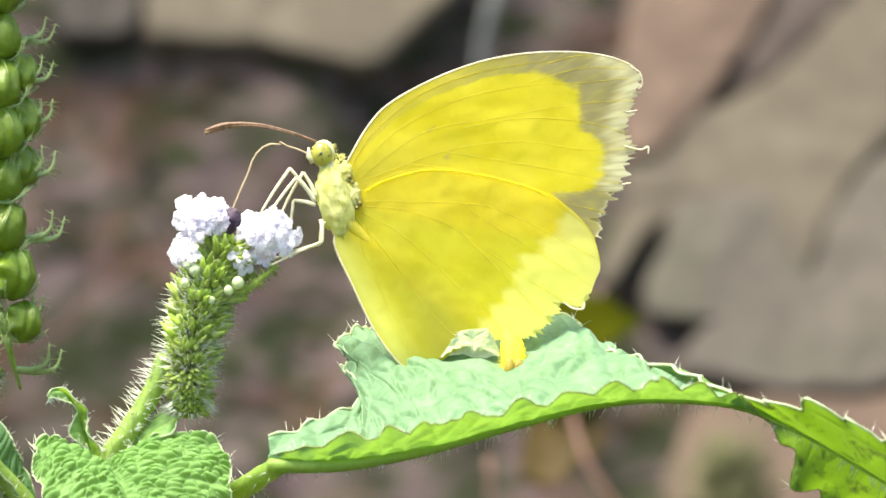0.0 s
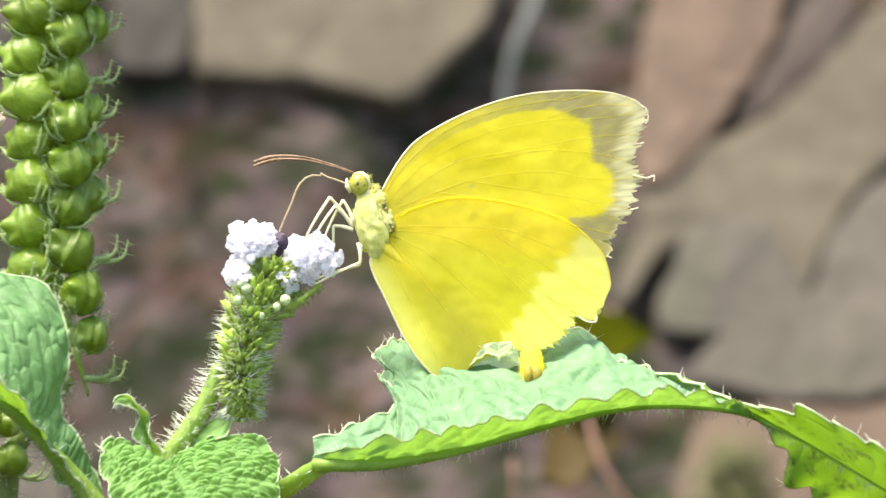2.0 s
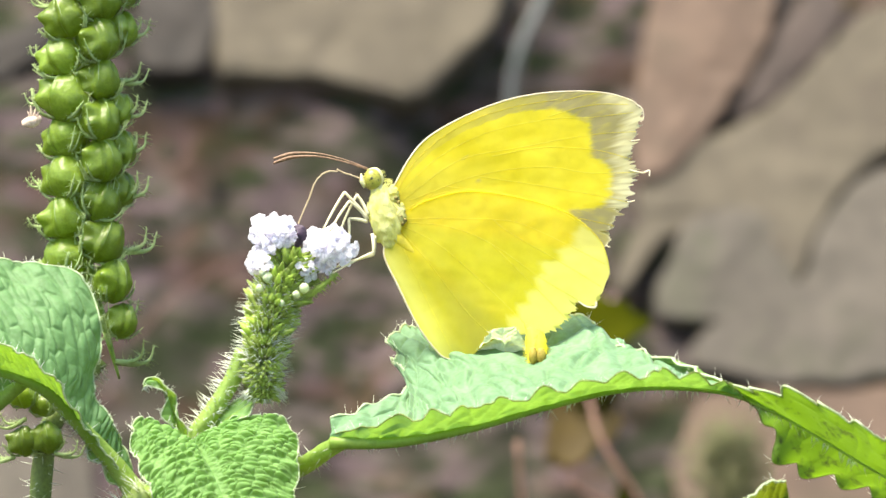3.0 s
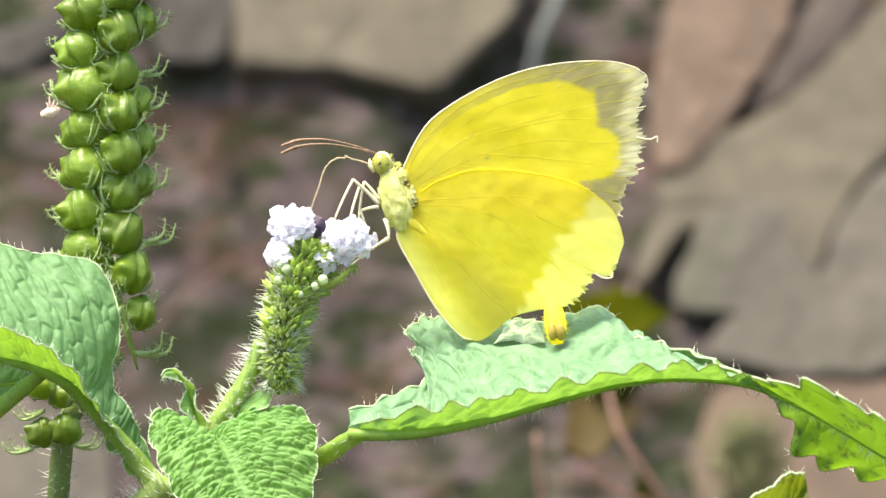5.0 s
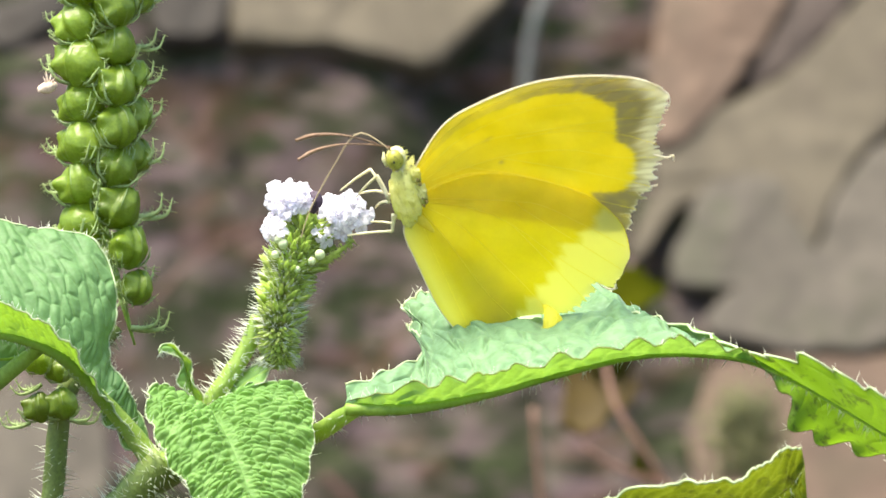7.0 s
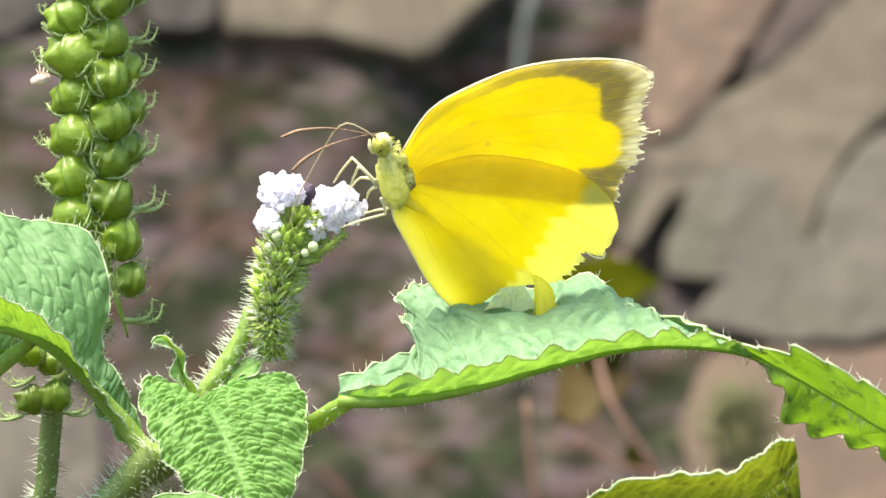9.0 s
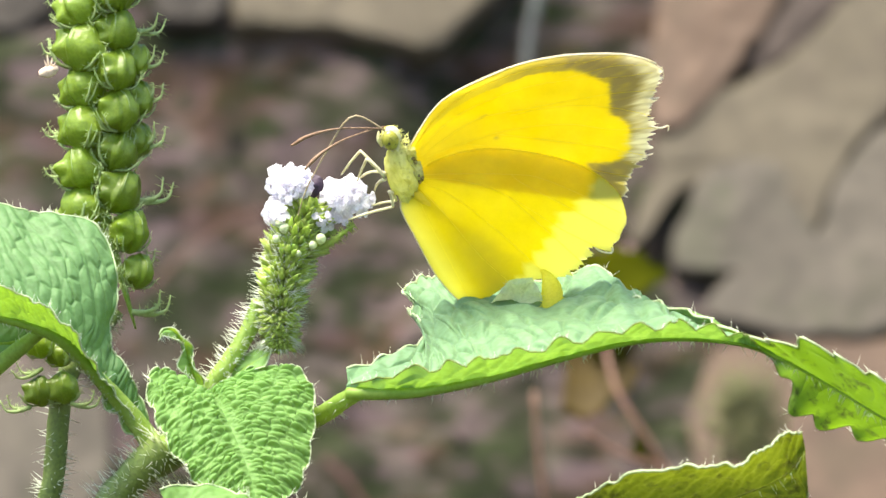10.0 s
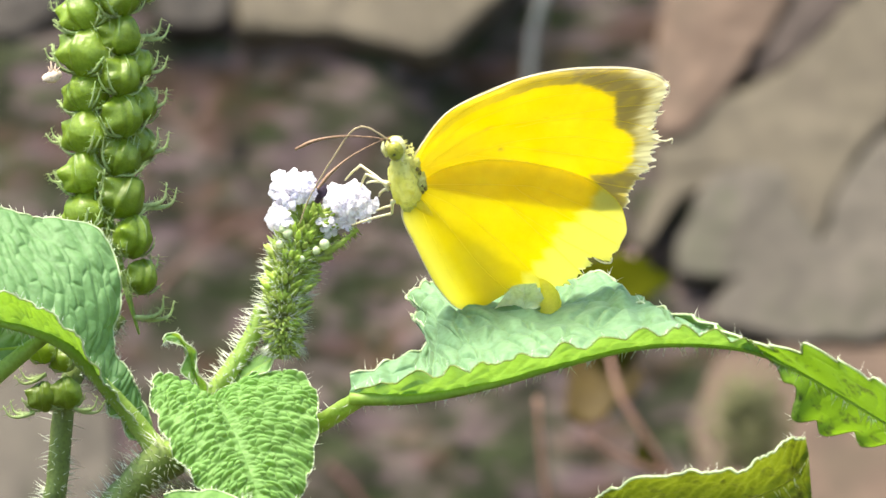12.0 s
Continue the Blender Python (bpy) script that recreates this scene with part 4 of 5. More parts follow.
# ---- flower spike ----
def flower_mesh(seed):
    """A small white corolla with five ruffled lobes and a narrow throat, opening to +z, about 50 units across."""
    rng = random.Random(seed)
    bm = bmesh.new()
    rings = []
    turns = [rng.uniform(-0.12, 0.12) for _ in range(5)]
    rise = [rng.uniform(-8, 4) for _ in range(5)]
    for i in range(8):
        r = (2.5, 4, 6, 10, 15, 20, 24, 26)[i]
        ring = []
        for j in range(60):
            a = 2 * math.pi * j / 60
            k = int(a / (2 * math.pi / 5)) % 5
            f = (a / (2 * math.pi / 5)) % 1
            lobe = math.sin(math.pi * f) ** 0.42
            rr = r * (1 if i < 3 else 1 - (0.5 - 0.5 * lobe) * (i - 2) / 5)
            fold = math.sin(math.pi * f)
            z = (-16, -7, -1, 2, 3, 3, 2, 0)[i] + (i / 7) * (rise[k] * fold + 2.2 * math.cos(4 * math.pi * f) * fold + rng.uniform(-0.5, 0.5))
            b = a + turns[k] * fold * i / 7
            ring.append(bm.verts.new(Vector((rr * math.cos(b), rr * math.sin(b), z)) * K))
        rings.append(ring)
    for a, b in zip(rings, rings[1:]):
        for j in range(60):
            bm.faces.new((a[j], a[(j + 1) % 60], b[(j + 1) % 60], b[j]))
    bm.faces.new(rings[0][::-1])
    me = bpy.data.meshes.new("flower")
    bm.to_mesh(me)
    bm.free()
    me.shade_smooth()
    me.materials.append(M_PETAL)
    return me


def bud_mesh():
    """A hairy bud in five pointed sepals, about 30 units long, pointing to +z."""
    rng = random.Random(3)
    bm = bmesh.new()
    ball(bm, Vector((0, 0, 8)) * K, [Vector((7, 0, 0)) * K, Vector((0, 7, 0)) * K, Vector((0, 0, 13)) * K], 8, 6)
    for k in range(5):
        a = 6.283 * k / 5 + rng.uniform(-0.3, 0.3)
        o = Vector((math.cos(a), math.sin(a), 0))
        tube(bm, [(o * 5 + Vector((0, 0, 2))) * K, (o * 10 + Vector((0, 0, 14))) * K, (o * rng.uniform(7, 15) + Vector((0, 0, rng.uniform(23, 33)))) * K], [4.5 * K, 4.6 * K, 0.8 * K], 5)
    me = bpy.data.meshes.new("bud")
    bmesh.ops.recalc_face_normals(bm, faces=bm.faces[:])
    bm.to_mesh(me)
    bm.free()
    me.shade_smooth()
    me.materials.append(M_BUD)
    return me


def facing(p, way, spin, size=1.0):
    return Matrix.Translation(p) @ Vector(way).to_track_quat("Z", "Y").to_matrix().to_4x4() @ Matrix.Rotation(spin, 4, "Z") @ Matrix.Scale(size, 4)


def build_flower_spike():
    pts = path([(481, 620, 0), (479, 560, 0), (488, 490, 0), (509, 435, 0), (535, 382, 0)], 40)
    radii = [11 * K, 24 * K, 28 * K, 25 * K, 9 * K]
    bm = bmesh.new()
    tube(bm, pts, [r * 0.8 for r in radii], 14)
    spike = part("flower_spike", bm, M_BUD, PLANT, "hairy green spike of closed buds")
    rng = random.Random(12)
    mesh = bud_mesh()
    for i in range(190):
        s = (i + 0.5) / 190
        k = min(int(s * 39), 38)
        tan = (pts[k + 1] - pts[k]).normalized()
        a = Vector((0, -1, 0)).cross(tan).normalized()
        ang = i * 2.39996 + rng.uniform(-0.2, 0.2)
        out = Vector((0, -1, 0)) * math.cos(ang) + a * math.sin(ang)
        size = (0.72 + 0.62 * s) * rng.uniform(0.8, 1.3)
        root = pts[k] + tan * rng.random() * K * 4 + out * lerp_list(radii, s) * 0.78
        piece("bud", mesh, spike, facing(root, out + tan * (0.9 if s > 0.25 else -0.3), rng.random() * 6, size))
    bm = bmesh.new()
    fuzz(bm, pts, [r * 1.25 for r in radii], 1400, 32 * K, rng, 0.9)
    for _ in range(160):
        a = rng.uniform(0, 6.283)
        q = at(480, 612) + Vector((math.cos(a) * 26, rng.uniform(-28, 20), math.sin(a) * 14)) * K
        hair(bm, q, q + Vector((math.cos(a) * 22, -8, -rng.uniform(4, 24))) * K, 0.75 * K)
    part("hairs", bm, M_HAIR, spike, "fine white hairs")
    # open flowers in two clumps, with a gap between them
    kinds = [flower_mesh(s) for s in range(4)]
    clumps = (((500, 334), (44, 33), 22), ((594, 356), (46, 35), 24), ((476, 385), (17, 16), 7), ((552, 394), (20, 13), 7))
    for (cu, cv), (ru, rv), count in clumps:
        for i in range(count):
            a = i * 2.39996
            r = math.sqrt((i + 0.5) / count) * rng.uniform(0.86, 1.12)
            du, dv = math.cos(a) * r, math.sin(a) * r
            p = at(cu + du * ru, cv + dv * rv, -38 + 40 * r * r + rng.uniform(-9, 9))
            way = Vector((du * 1.0 + rng.uniform(-0.5, 0.5), -0.8 + rng.uniform(-0.2, 0.2), -dv * 0.8 + 0.35 + rng.uniform(-0.5, 0.5)))
            m = facing(p, way, rng.random() * 6, rng.uniform(0.58, 0.84))
            piece("flower", kinds[i % 4], spike, m)
    for u, v, r in ((487, 411, 9), (478, 403, 7), (473, 430, 7), (552, 430, 9), (538, 441, 7), (512, 456, 6)):
        bm = bmesh.new()
        ball(bm, at(u, v, -46), [Vector((r, 0, 0)) * K, Vector((0, r, 0)) * K, Vector((0, 0, r)) * K], 12, 8,
             lambda n: 1 + 0.08 * math.cos(5 * math.atan2(n.y, n.x)))
        part("flower_bud", bm, M_FLOWER_BUD, spike, "round whitish flower bud")
    bm = bmesh.new()
    blade(bm, path([(538, 318, -34), (548, 330, -40), (546, 344, -40), (538, 356, -34)], 14), [4 * K, 10 * K, 7 * K, 4 * K], ragged=0.8, up=Vector((0.3, -1, 0)))
    part("withered_flower", bm, M_WITHER, spike, "small withered dark purple flower", thick=2 * K)
    # the side arm of tiny buds under the flowers
    arm = path([(540, 452, -10), (575, 432, -20), (612, 404, -20)], 14)
    bm = bmesh.new()
    tube(bm, arm, [7 * K, 5 * K, 2.5 * K], 8)
    fuzz(bm, arm, [7 * K, 5 * K, 3 * K], 160, 13 * K, rng, 1.0)
    part("bud_arm", bm, M_BUD, spike)


# ---- the butterfly ----
BUTTERFLY = thing("butterfly", (0, 0, 0), "yellow butterfly with dark frayed wing tips feeding on the flowers", "butterfly")
BASE[BUTTERFLY.name] = Vector()

# its own places: across, up, in units from the wing joint
FORE = [(-13, 46), (17, 109), (50, 149), (117, 192), (183, 222), (250, 239), (316, 246), (369, 244), (409, 232), (419, 202), (409, 162), (404, 129),
        (418, 110), (411, 89), (408, 52), (393, 36), (378, 3), (369, -32), (300, -38), (180, -30), (60, -20), (-5, 0)]
FORE_YELLOW = [(-24, 20), (12, 76), (52, 122), (100, 157), (150, 184), (200, 203), (243, 212), (280, 209), (302, 203), (331, 190), (333, 160), (336, 132), (362, 122), (376, 100), (377, 62), (364, 42),
               (340, 33), (304, 34), (312, 22), (318, 2), (310, -60), (-40, -60)]
HIND = [(-2, 2), (22, 12), (50, 30), (110, 50), (183, 50), (263, 37), (316, 17), (363, -23), (381, -70), (376, -96), (359, -137), (328, -134), (309, -169),
        (276, -193), (230, -198), (184, -212), (137, -249), (112, -252), (90, -242), (50, -196), (11, -129), (-19, -73), (-14, -43)]
HIND_INNER = [(-60, 80), (120, 90), (330, 40), (316, -20), (296, -42), (286, -60), (262, -66), (258, -100), (236, -140), (214, -170), (190, -220), (120, -300), (-60, -200)]


def smooth_outline(points, n):
    return [(p.x, p.y) for p in spline([(x, z, 0) for x, z in points], n)]


def inside(poly, x, z):
    hit = False
    for (x0, z0), (x1, z1) in zip(poly, poly[1:] + poly[:1]):
        if (z0 > z) != (z1 > z) and x < (x1 - x0) * (z - z0) / (z1 - z0) + x0:
            hit = not hit
    return hit


def abdomen_gap(x, z):
    """How far the hind wings bow out over the abdomen between them."""
    a, b = Vector((5, -45)), Vector((262, -205))
    f = min(max((Vector((x, z)) - a).dot(b - a) / (b - a).length_squared, 0), 1)
    return 2.5 * math.exp(-((Vector((x, z)) - a - (b - a) * f).length / 34) ** 2)


def wing_depth(name, x, z, depth, side):
    """Distance of a wing's sheet from the middle plane: nearly flat, bowed over the abdomen, gently cockled."""
    cockle = 2.6 * noise.noise(Vector((x * 0.012, z * 0.012, side * 3))) + 0.7 * noise.noise(Vector((x * 0.05, z * 0.05, side)))
    return side * (depth + (abdomen_gap(x, z) if name == "hindwing" else 0)) + cockle


def wing(name, outline, pattern, material, depth, fray, side, seed, label):
    """One wing: a fan of fine faces from its root, with corrugation along the veins and a frayed margin."""
    rim = smooth_outline(outline, 420)
    root = Vector((-8, 20)) if "fore" in name else Vector((6, -12))
    size = 1.0 if side < 0 else 0.997
    bm = bmesh.new()
    dark_l, pale_l = (bm.verts.layers.float.new(k) for k in ("dark", "pale"))
    rows = []
    steps = 64
    for i, (x, z) in enumerate(rim):
        out = Vector((x, z)) - root
        f0, f1 = fray
        s = i / 419
        torn = 0.0
        if f0 < s < f1:
            ease = min(1, (s - f0) / 0.03, (f1 - s) / 0.03)
            torn = ease * 1.3 * (14 * noise.noise(Vector((i * 0.15, seed, 0))) + 10 * noise.noise(Vector((i * 0.36, seed, 3))) + 4 * noise.noise(Vector((i * 0.9, seed, 5))) - 1)
        reach = out.length + torn
        out.normalize()
        ang = math.atan2(out.y, out.x)
        row = []
        for j in range(steps + 1):
            r = (j / steps) ** 0.9
            p = root + out * reach * r
            x1, z1 = p.x * size, p.y * size
            y = wing_depth(name, x1, z1, depth, side)
            v = bm.verts.new(Vector((x1, y, z1)) * K)
            wob = 5 * noise.noise(Vector((p.x * 0.05, p.y * 0.05, 7))) + 4 * noise.noise(Vector((p.x * 0.16, p.y * 0.16, 4)))
            step = 10 * (abs((ang * 9) % 1 - 0.5) * 2 - 0.5)
            if "fore" in name:
                dk = 1.0 - 0.25 * sum(inside(pattern, p.x + wob + a, p.y + wob + b) for a, b in ((-3, 0), (3, 0), (0, -3), (0, 3)))
                edge = max(0.0, 1 - (1 - r) * reach / 46) * min(1, max(0, (p.x - 335) / 45)) if p.y > 40 else 0.0
                edge = max(edge, max(0.0, 1 - (1 - r) * reach / 6) * 0.5)
                pl = min(1, edge * 1.7) * (0.45 + 1.2 * abs(noise.noise(Vector((ang * 38, r * 5, 1)))))
                if dk and p.x < 250:
                    # the thin-scaled strip along the leading edge
                    dk = 0.22 + 0.6 * min(1, max(0, (p.x - 90) / 160))
                dk *= min(1, 0.84 + 0.9 * abs(noise.noise(Vector((ang * 34, r * 5, 6)))) + 0.25 * noise.noise(Vector((p.x * 0.06, p.y * 0.06, 3))))
                for sx, sz, sr in ((139, 72, 6), (110, 110, 4), (116, 115, 3)):
                    dk = max(dk, 0.75 - 0.75 * math.hypot(p.x - sx, p.y - sz) / sr)
                v[dark_l], v[pale_l] = max(dk, 0.20 * max(0, 1 - 2.2 * r)), min(pl, 0.95)
            else:
                v[pale_l] = 0.9 - 0.15 * sum(inside(pattern, p.x + wob + step + a, p.y + wob - step + b) for a, b in ((-7, 0), (7, 0), (0, -7), (0, 7), (3, 3), (-3, -3)))
                a, b = Vector((-22, -60)), Vector((104, -256))
                off = abs((p - a).cross(b - a)) / (b - a).length
                v[pale_l] = max(v[pale_l], 0.75 * max(0, 1 - off / 40) ** 1.2)
                # darker band beside the inner edge, stronger lower down
                dusk = math.exp(-((off - 74) / 46) ** 2) * min(1, max(0, -p.y - 60) / 150)
                v[dark_l] = 0.60 * dusk + 0.16 * max(0, 1 - 2.4 * r) + 0.10 * abs(noise.noise(Vector((p.x * 0.03, p.y * 0.03, 2))))
            row.append(v)
        rows.append(row)
    for a, b in zip(rows, rows[1:] + rows[:1]):
        for j in range(1, steps):
            bm.faces.new((a[j], a[j + 1], b[j + 1], b[j]))
    ob = part(name, bm, material, BUTTERFLY, label)
    return ob


def vein(bm, pts, depth, side, r0=0.8, r1=0.4, name="", flat=0.25):
    """A raised line on a wing, much wider than it is high."""
    line = spline([(x, 0, z) for x, z in pts], 40)
    rows = []
    for i, p in enumerate(line):
        tan = line[min(i + 1, 39)] - line[max(i - 1, 0)]
        across = Vector((-tan.z, 0, tan.x)).normalized() * (r0 + (r1 - r0) * i / 39)
        row = []
        for f, h in ((-1, 0.06), (-0.5, 0.85), (0.5, 0.85), (1, 0.06)):
            q = p + across * f
            row.append(Vector((q.x, wing_depth(name, q.x, q.z, depth, side) + side * (h * flat + 0.1), q.z)) * K)
        rows.append(row)
    sheet(bm, rows)


def rim(bm, pts, depth, side, r0, r1, name=""):
    """A rounded edge along a wing's border."""
    line = spline([(x, 0, z) for x, z in pts], 40)
    tube(bm, [Vector((p.x, wing_depth(name, p.x, p.z, depth, side), p.z)) * K for p in line], [r0 * K, r1 * K], 6)


FORE_VEINS = [[(-5, 44), (30, 105), (95, 165), (180, 205), (270, 228)], [(0, 35), (60, 105), (150, 160), (250, 190), (330, 200), (405, 214)],
              [(10, 30), (100, 105), (200, 135), (330, 168), (412, 180)], [(160, 118), (250, 140), (340, 142), (408, 130)],
              [(20, 28), (138, 82), (250, 105), (340, 100), (428, 108)], [(138, 80), (240, 72), (340, 62), (405, 52)],
              [(80, 58), (190, 50), (300, 22), (385, 8)], [(280, 226), (320, 240), (345, 244)], [(255, 196), (330, 222), (395, 228)]]
HIND_VEINS = [[(4, 0), (30, 22), (80, 46), (140, 54), (220, 46), (290, 26), (340, -4)], [(8, -6), (80, 0), (170, 4), (220, 0), (300, -30), (372, -62)],
              [(170, 4), (195, -14), (290, -62), (370, -104)], [(10, -12), (90, -14), (170, -40), (270, -100), (340, -134)],
              [(170, -40), (250, -110), (310, -164)], [(10, -18), (80, -50), (170, -120), (250, -190)], [(4, -24), (60, -80), (130, -160), (186, -208)],
              [(0, -28), (30, -90), (80, -180), (118, -246)]]


def build_wings():
    for side in (-1, 1):
        fw = wing("forewing", FORE, FORE_YELLOW, M_FOREWING, 2.2, (0.38, 0.80), side, 3 + side, "yellow forewing with a dark frayed outer margin")
        hw = wing("hindwing", HIND, HIND_INNER, M_HINDWING, 5.5, (0.42, 0.61), side, 8 + side, "lemon-yellow hindwing with a worn pale margin")
        for lines, depth, owner, kind in ((FORE_VEINS, 2.2, fw, "forewing"), (HIND_VEINS, 5.5, hw, "hindwing")) if side < 0 else ():
            for pts in lines:
                bm = bmesh.new()
                vein(bm, pts, depth, side, 1.9 if pts == lines[0] else 0.8, name=kind)
                part("vein", bm, M_VEIN, owner)
        bm = bmesh.new()
        rim(bm, FORE[:9], 2.2, side, 1.5 if side < 0 else 0.5, 1.0 if side < 0 else 0.4, "forewing")
        if side < 0:
            # torn ends of the veins at the margin
            for pts, r in (([(404, 232), (420, 222), (424, 205), (419, 198)], 1.2), ([(405, 110), (428, 107), (440, 112), (441, 102)], 1.8), ([(372, -28), (380, -31)], 1.4),
                           ([(404, 162), (420, 166)], 1.2), ([(405, 52), (418, 56)], 1.4)):
                rim(bm, pts, 2.2, side, r, r * 0.7, "forewing")
        part("edge", bm, M_EDGE, fw, "cream leading edge, brightened as by rim light")
        bm = bmesh.new()
        rim(bm, HIND[17:], 5.4, side, 0.9, 1.6, "hindwing")
        if side < 0:
            rim(bm, [(330, -132), (345, -140), (360, -140), (362, -131)], 5.5, side, 1.5, 2.0, "hindwing")
        part("edge", bm, M_EDGE, hw, "pale edges, brightened as by rim light")
        if side < 0:
            bm = bmesh.new()
            rim(bm, HIND[1:9], 5.8, side, 1.1, 0.7, "hindwing")
            part("vein", bm, M_VEIN, hw)


def build_body():
    ax = Vector((0.27, 0, -0.963))
    cr = Vector((0.963, 0, 0.27))
    fwd = Vector((0, 1, 0))
    bm = bmesh.new()
    ball(bm, Vector((-21, 0, -6)) * K, [ax * 57 * K, cr * 28 * K, fwd * 24 * K], 56, 40,
         lambda n: 1 + 0.13 * noise.noise(n * 2.1) + 0.12 * noise.noise(n * 4) + 0.06 * noise.noise(n * 9))
    rng = random.Random(2)
    thorax = part("thorax", bm, M_BODY, BUTTERFLY, "pale greenish-yellow furry thorax")
    bm = bmesh.new()
    for _ in range(110):
        n = Vector((rng.gauss(0, 1), rng.gauss(0, 1), rng.gauss(0, 1))).normalized()
        root = Vector((-21, 0, -6)) + ax * 54 * n.x + cr * 26 * n.y + fwd * 22 * n.z
        out = ((ax * n.x + cr * n.y + fwd * n.z) * 0.3 + ax + Vector((rng.uniform(-0.3, 0.3), 0, rng.uniform(-0.3, 0.3)))).normalized()
        hair(bm, root * K, (root + out * rng.uniform(6, 14)) * K, 0.7 * K)
    part("fur", bm, M_HEAD, thorax, "short pale fur")
    for knobs in (((-5, 29, 3.5), (0, 22, 3.0)), ((7, -3, 2.6), (14, -9, 3.4), (10, -16, 2.4))):
        bm = bmesh.new()
        for x, z, r in knobs:
            ball(bm, Vector((x, -11, z)) * K, [Vector((r, 0, 0.4 * r)) * K, Vector((0, 7, 0)) * K, Vector((-0.5 * r, 0, 1.3 * r)) * K], 12, 8,
                 lambda n: 1 + 0.4 * noise.noise(n * 2 + Vector((x, z, 0))))
        part("wing_hinge", bm, M_HINGE, thorax, "dark brown wing hinge")
    # crumpled skin where the wings join
    for cx, cz, rx, rz in ((-10, 36, 9, 14), (4, 4, 9, 20)):
        bm = bmesh.new()
        ball(bm, Vector((cx, -9, cz)) * K, [Vector((rx, 0, 0.3 * rx)) * K, Vector((0, 7, 0)) * K, Vector((-0.3 * rz, 0, rz)) * K], 30, 22,
             lambda n: 1 + 0.45 * noise.noise(n * 3 + Vector((cx, 0, cz))) + 0.2 * noise.noise(n * 7))
        part("wing_root", bm, M_BODY, thorax, "crumpled pale skin at the wing root")
    bm = bmesh.new()
    ball(bm, Vector((-46, 0, 63)) * K, [Vector((17, 0, 4)) * K, Vector((0, 16, 0)) * K, Vector((-4, 0, 20)) * K], 28, 18,
         lambda n: 1 + 0.05 * noise.noise(n * 4))
    tube(bm, [Vector((-42, 0, 52)) * K, Vector((-34, 0, 36)) * K, Vector((-26, 0, 20)) * K], [11 * K, 14 * K, 18 * K], 14)
    head = part("head", bm, M_HEAD, BUTTERFLY, "pale furry head")
    bm = bmesh.new()
    for _ in range(90):
        n = Vector((rng.gauss(0, 1), rng.gauss(0, 0.4), rng.gauss(0, 1))).normalized()
        root = Vector((-46, 0, 63)) + n * 19
        hair(bm, root * K, (root + (n * 0.5 + Vector((0.6, 0, 0.1))) * rng.uniform(4, 8)) * K, 0.8 * K)
    for _ in range(70):
        root = Vector((rng.uniform(-28, -14), rng.uniform(-18, 18), rng.uniform(46, 62)))
        hair(bm, root * K, (root + Vector((rng.uniform(-2, 5), rng.uniform(-4, 4), rng.uniform(3, 7)))) * K, 1.1 * K)
    part("fur", bm, M_BODY, head, "short pale fur")
    for sgn in (-1, 1):
        bm = bmesh.new()
        ball(bm, Vector((-48, sgn * 9, 61)) * K, [Vector((15.5, 0, 2)) * K, Vector((0, 14.5, 0)) * K, Vector((-3, 0, 18.5)) * K], 24, 16)
        part("eye", bm, M_EYE, head, "large round mottled olive eye")
        bm = bmesh.new()
        tube(bm, [Vector((-60, sgn * 6, 48)) * K, Vector((-68, sgn * 5, 58)) * K, Vector((-69, sgn * 4, 70)) * K], [4 * K, 4 * K, 1.5 * K], 8)
        part("palp", bm, M_HEAD, head, "pale yellow palp")
        bm = bmesh.new()
        ball(bm, Vector((-50, sgn * 22.6, 60)) * K, [Vector((2.6, 0, 0)) * K, Vector((0, 1.6, 0)) * K, Vector((0, 0, 3)) * K], 10, 8)
        part("eye_spot", bm, M_PUPIL, head, "dark spot on the eye")
    pts = spline([Vector(p) * K for p in ((-2, 0, -38), (70, 0, -92), (160, 0, -150), (232, -2, -178), (254, -16, -198), (261, -38, -226), (262, -54, -258))], 40)
    bm = bmesh.new()
    tube(bm, pts, [13 * K, 4 * K, 3 * K, 3 * K, 7 * K, 18 * K, 19 * K, 13 * K], 16)
    for v in bm.verts:
        v.co *= 1 + 0.004 * math.sin(v.co.z / K * 0.5)
    abd = part("abdomen", bm, M_ABDOMEN, BUTTERFLY, "slender yellow abdomen")
    bm = bmesh.new()
    fuzz(bm, pts[28:], [18 * K, 20 * K, 12 * K], 200, 9 * K, rng, 0.7)
    part("fur", bm, M_ABDOMEN, abd)
    for dx, r in ((-7, 8), (7, 9)):
        bm = bmesh.new()
        ball(bm, Vector((262 + dx, -67, -244)) * K, [Vector((r, 0, 2)) * K, Vector((0, 7, 0)) * K, Vector((-2, 0, 15)) * K], 14, 10, lambda n: 1 + 0.15 * noise.noise(n * 3))
        part("clasper", bm, M_CLASPER, abd, "golden brown clasper")


# feelers: base on the head, tip angle over level, apparent reach
FEELER_ROOT = Vector((-58, 0, 80)) * K


def build_feelers():
    out = []
    for k in (0, 1):
        bm = bmesh.new()
        pts = spline([Vector(p) * K for p in ((0, 0, 0), (-40, 0, 9), (-90, 0, 14), (-135, 0, 8), (-168, 0, -6))], 40)
        tube(bm, pts, [1.4 * K, 1.3 * K, 1.4 * K, 1.7 * K, 2.6 * K, 3.7 * K, 2.2 * K], 8)
        ob = part("antenna", bm, M_ANTENNA, BUTTERFLY, "thin brown clubbed antenna")
        out.append(ob)
    return out


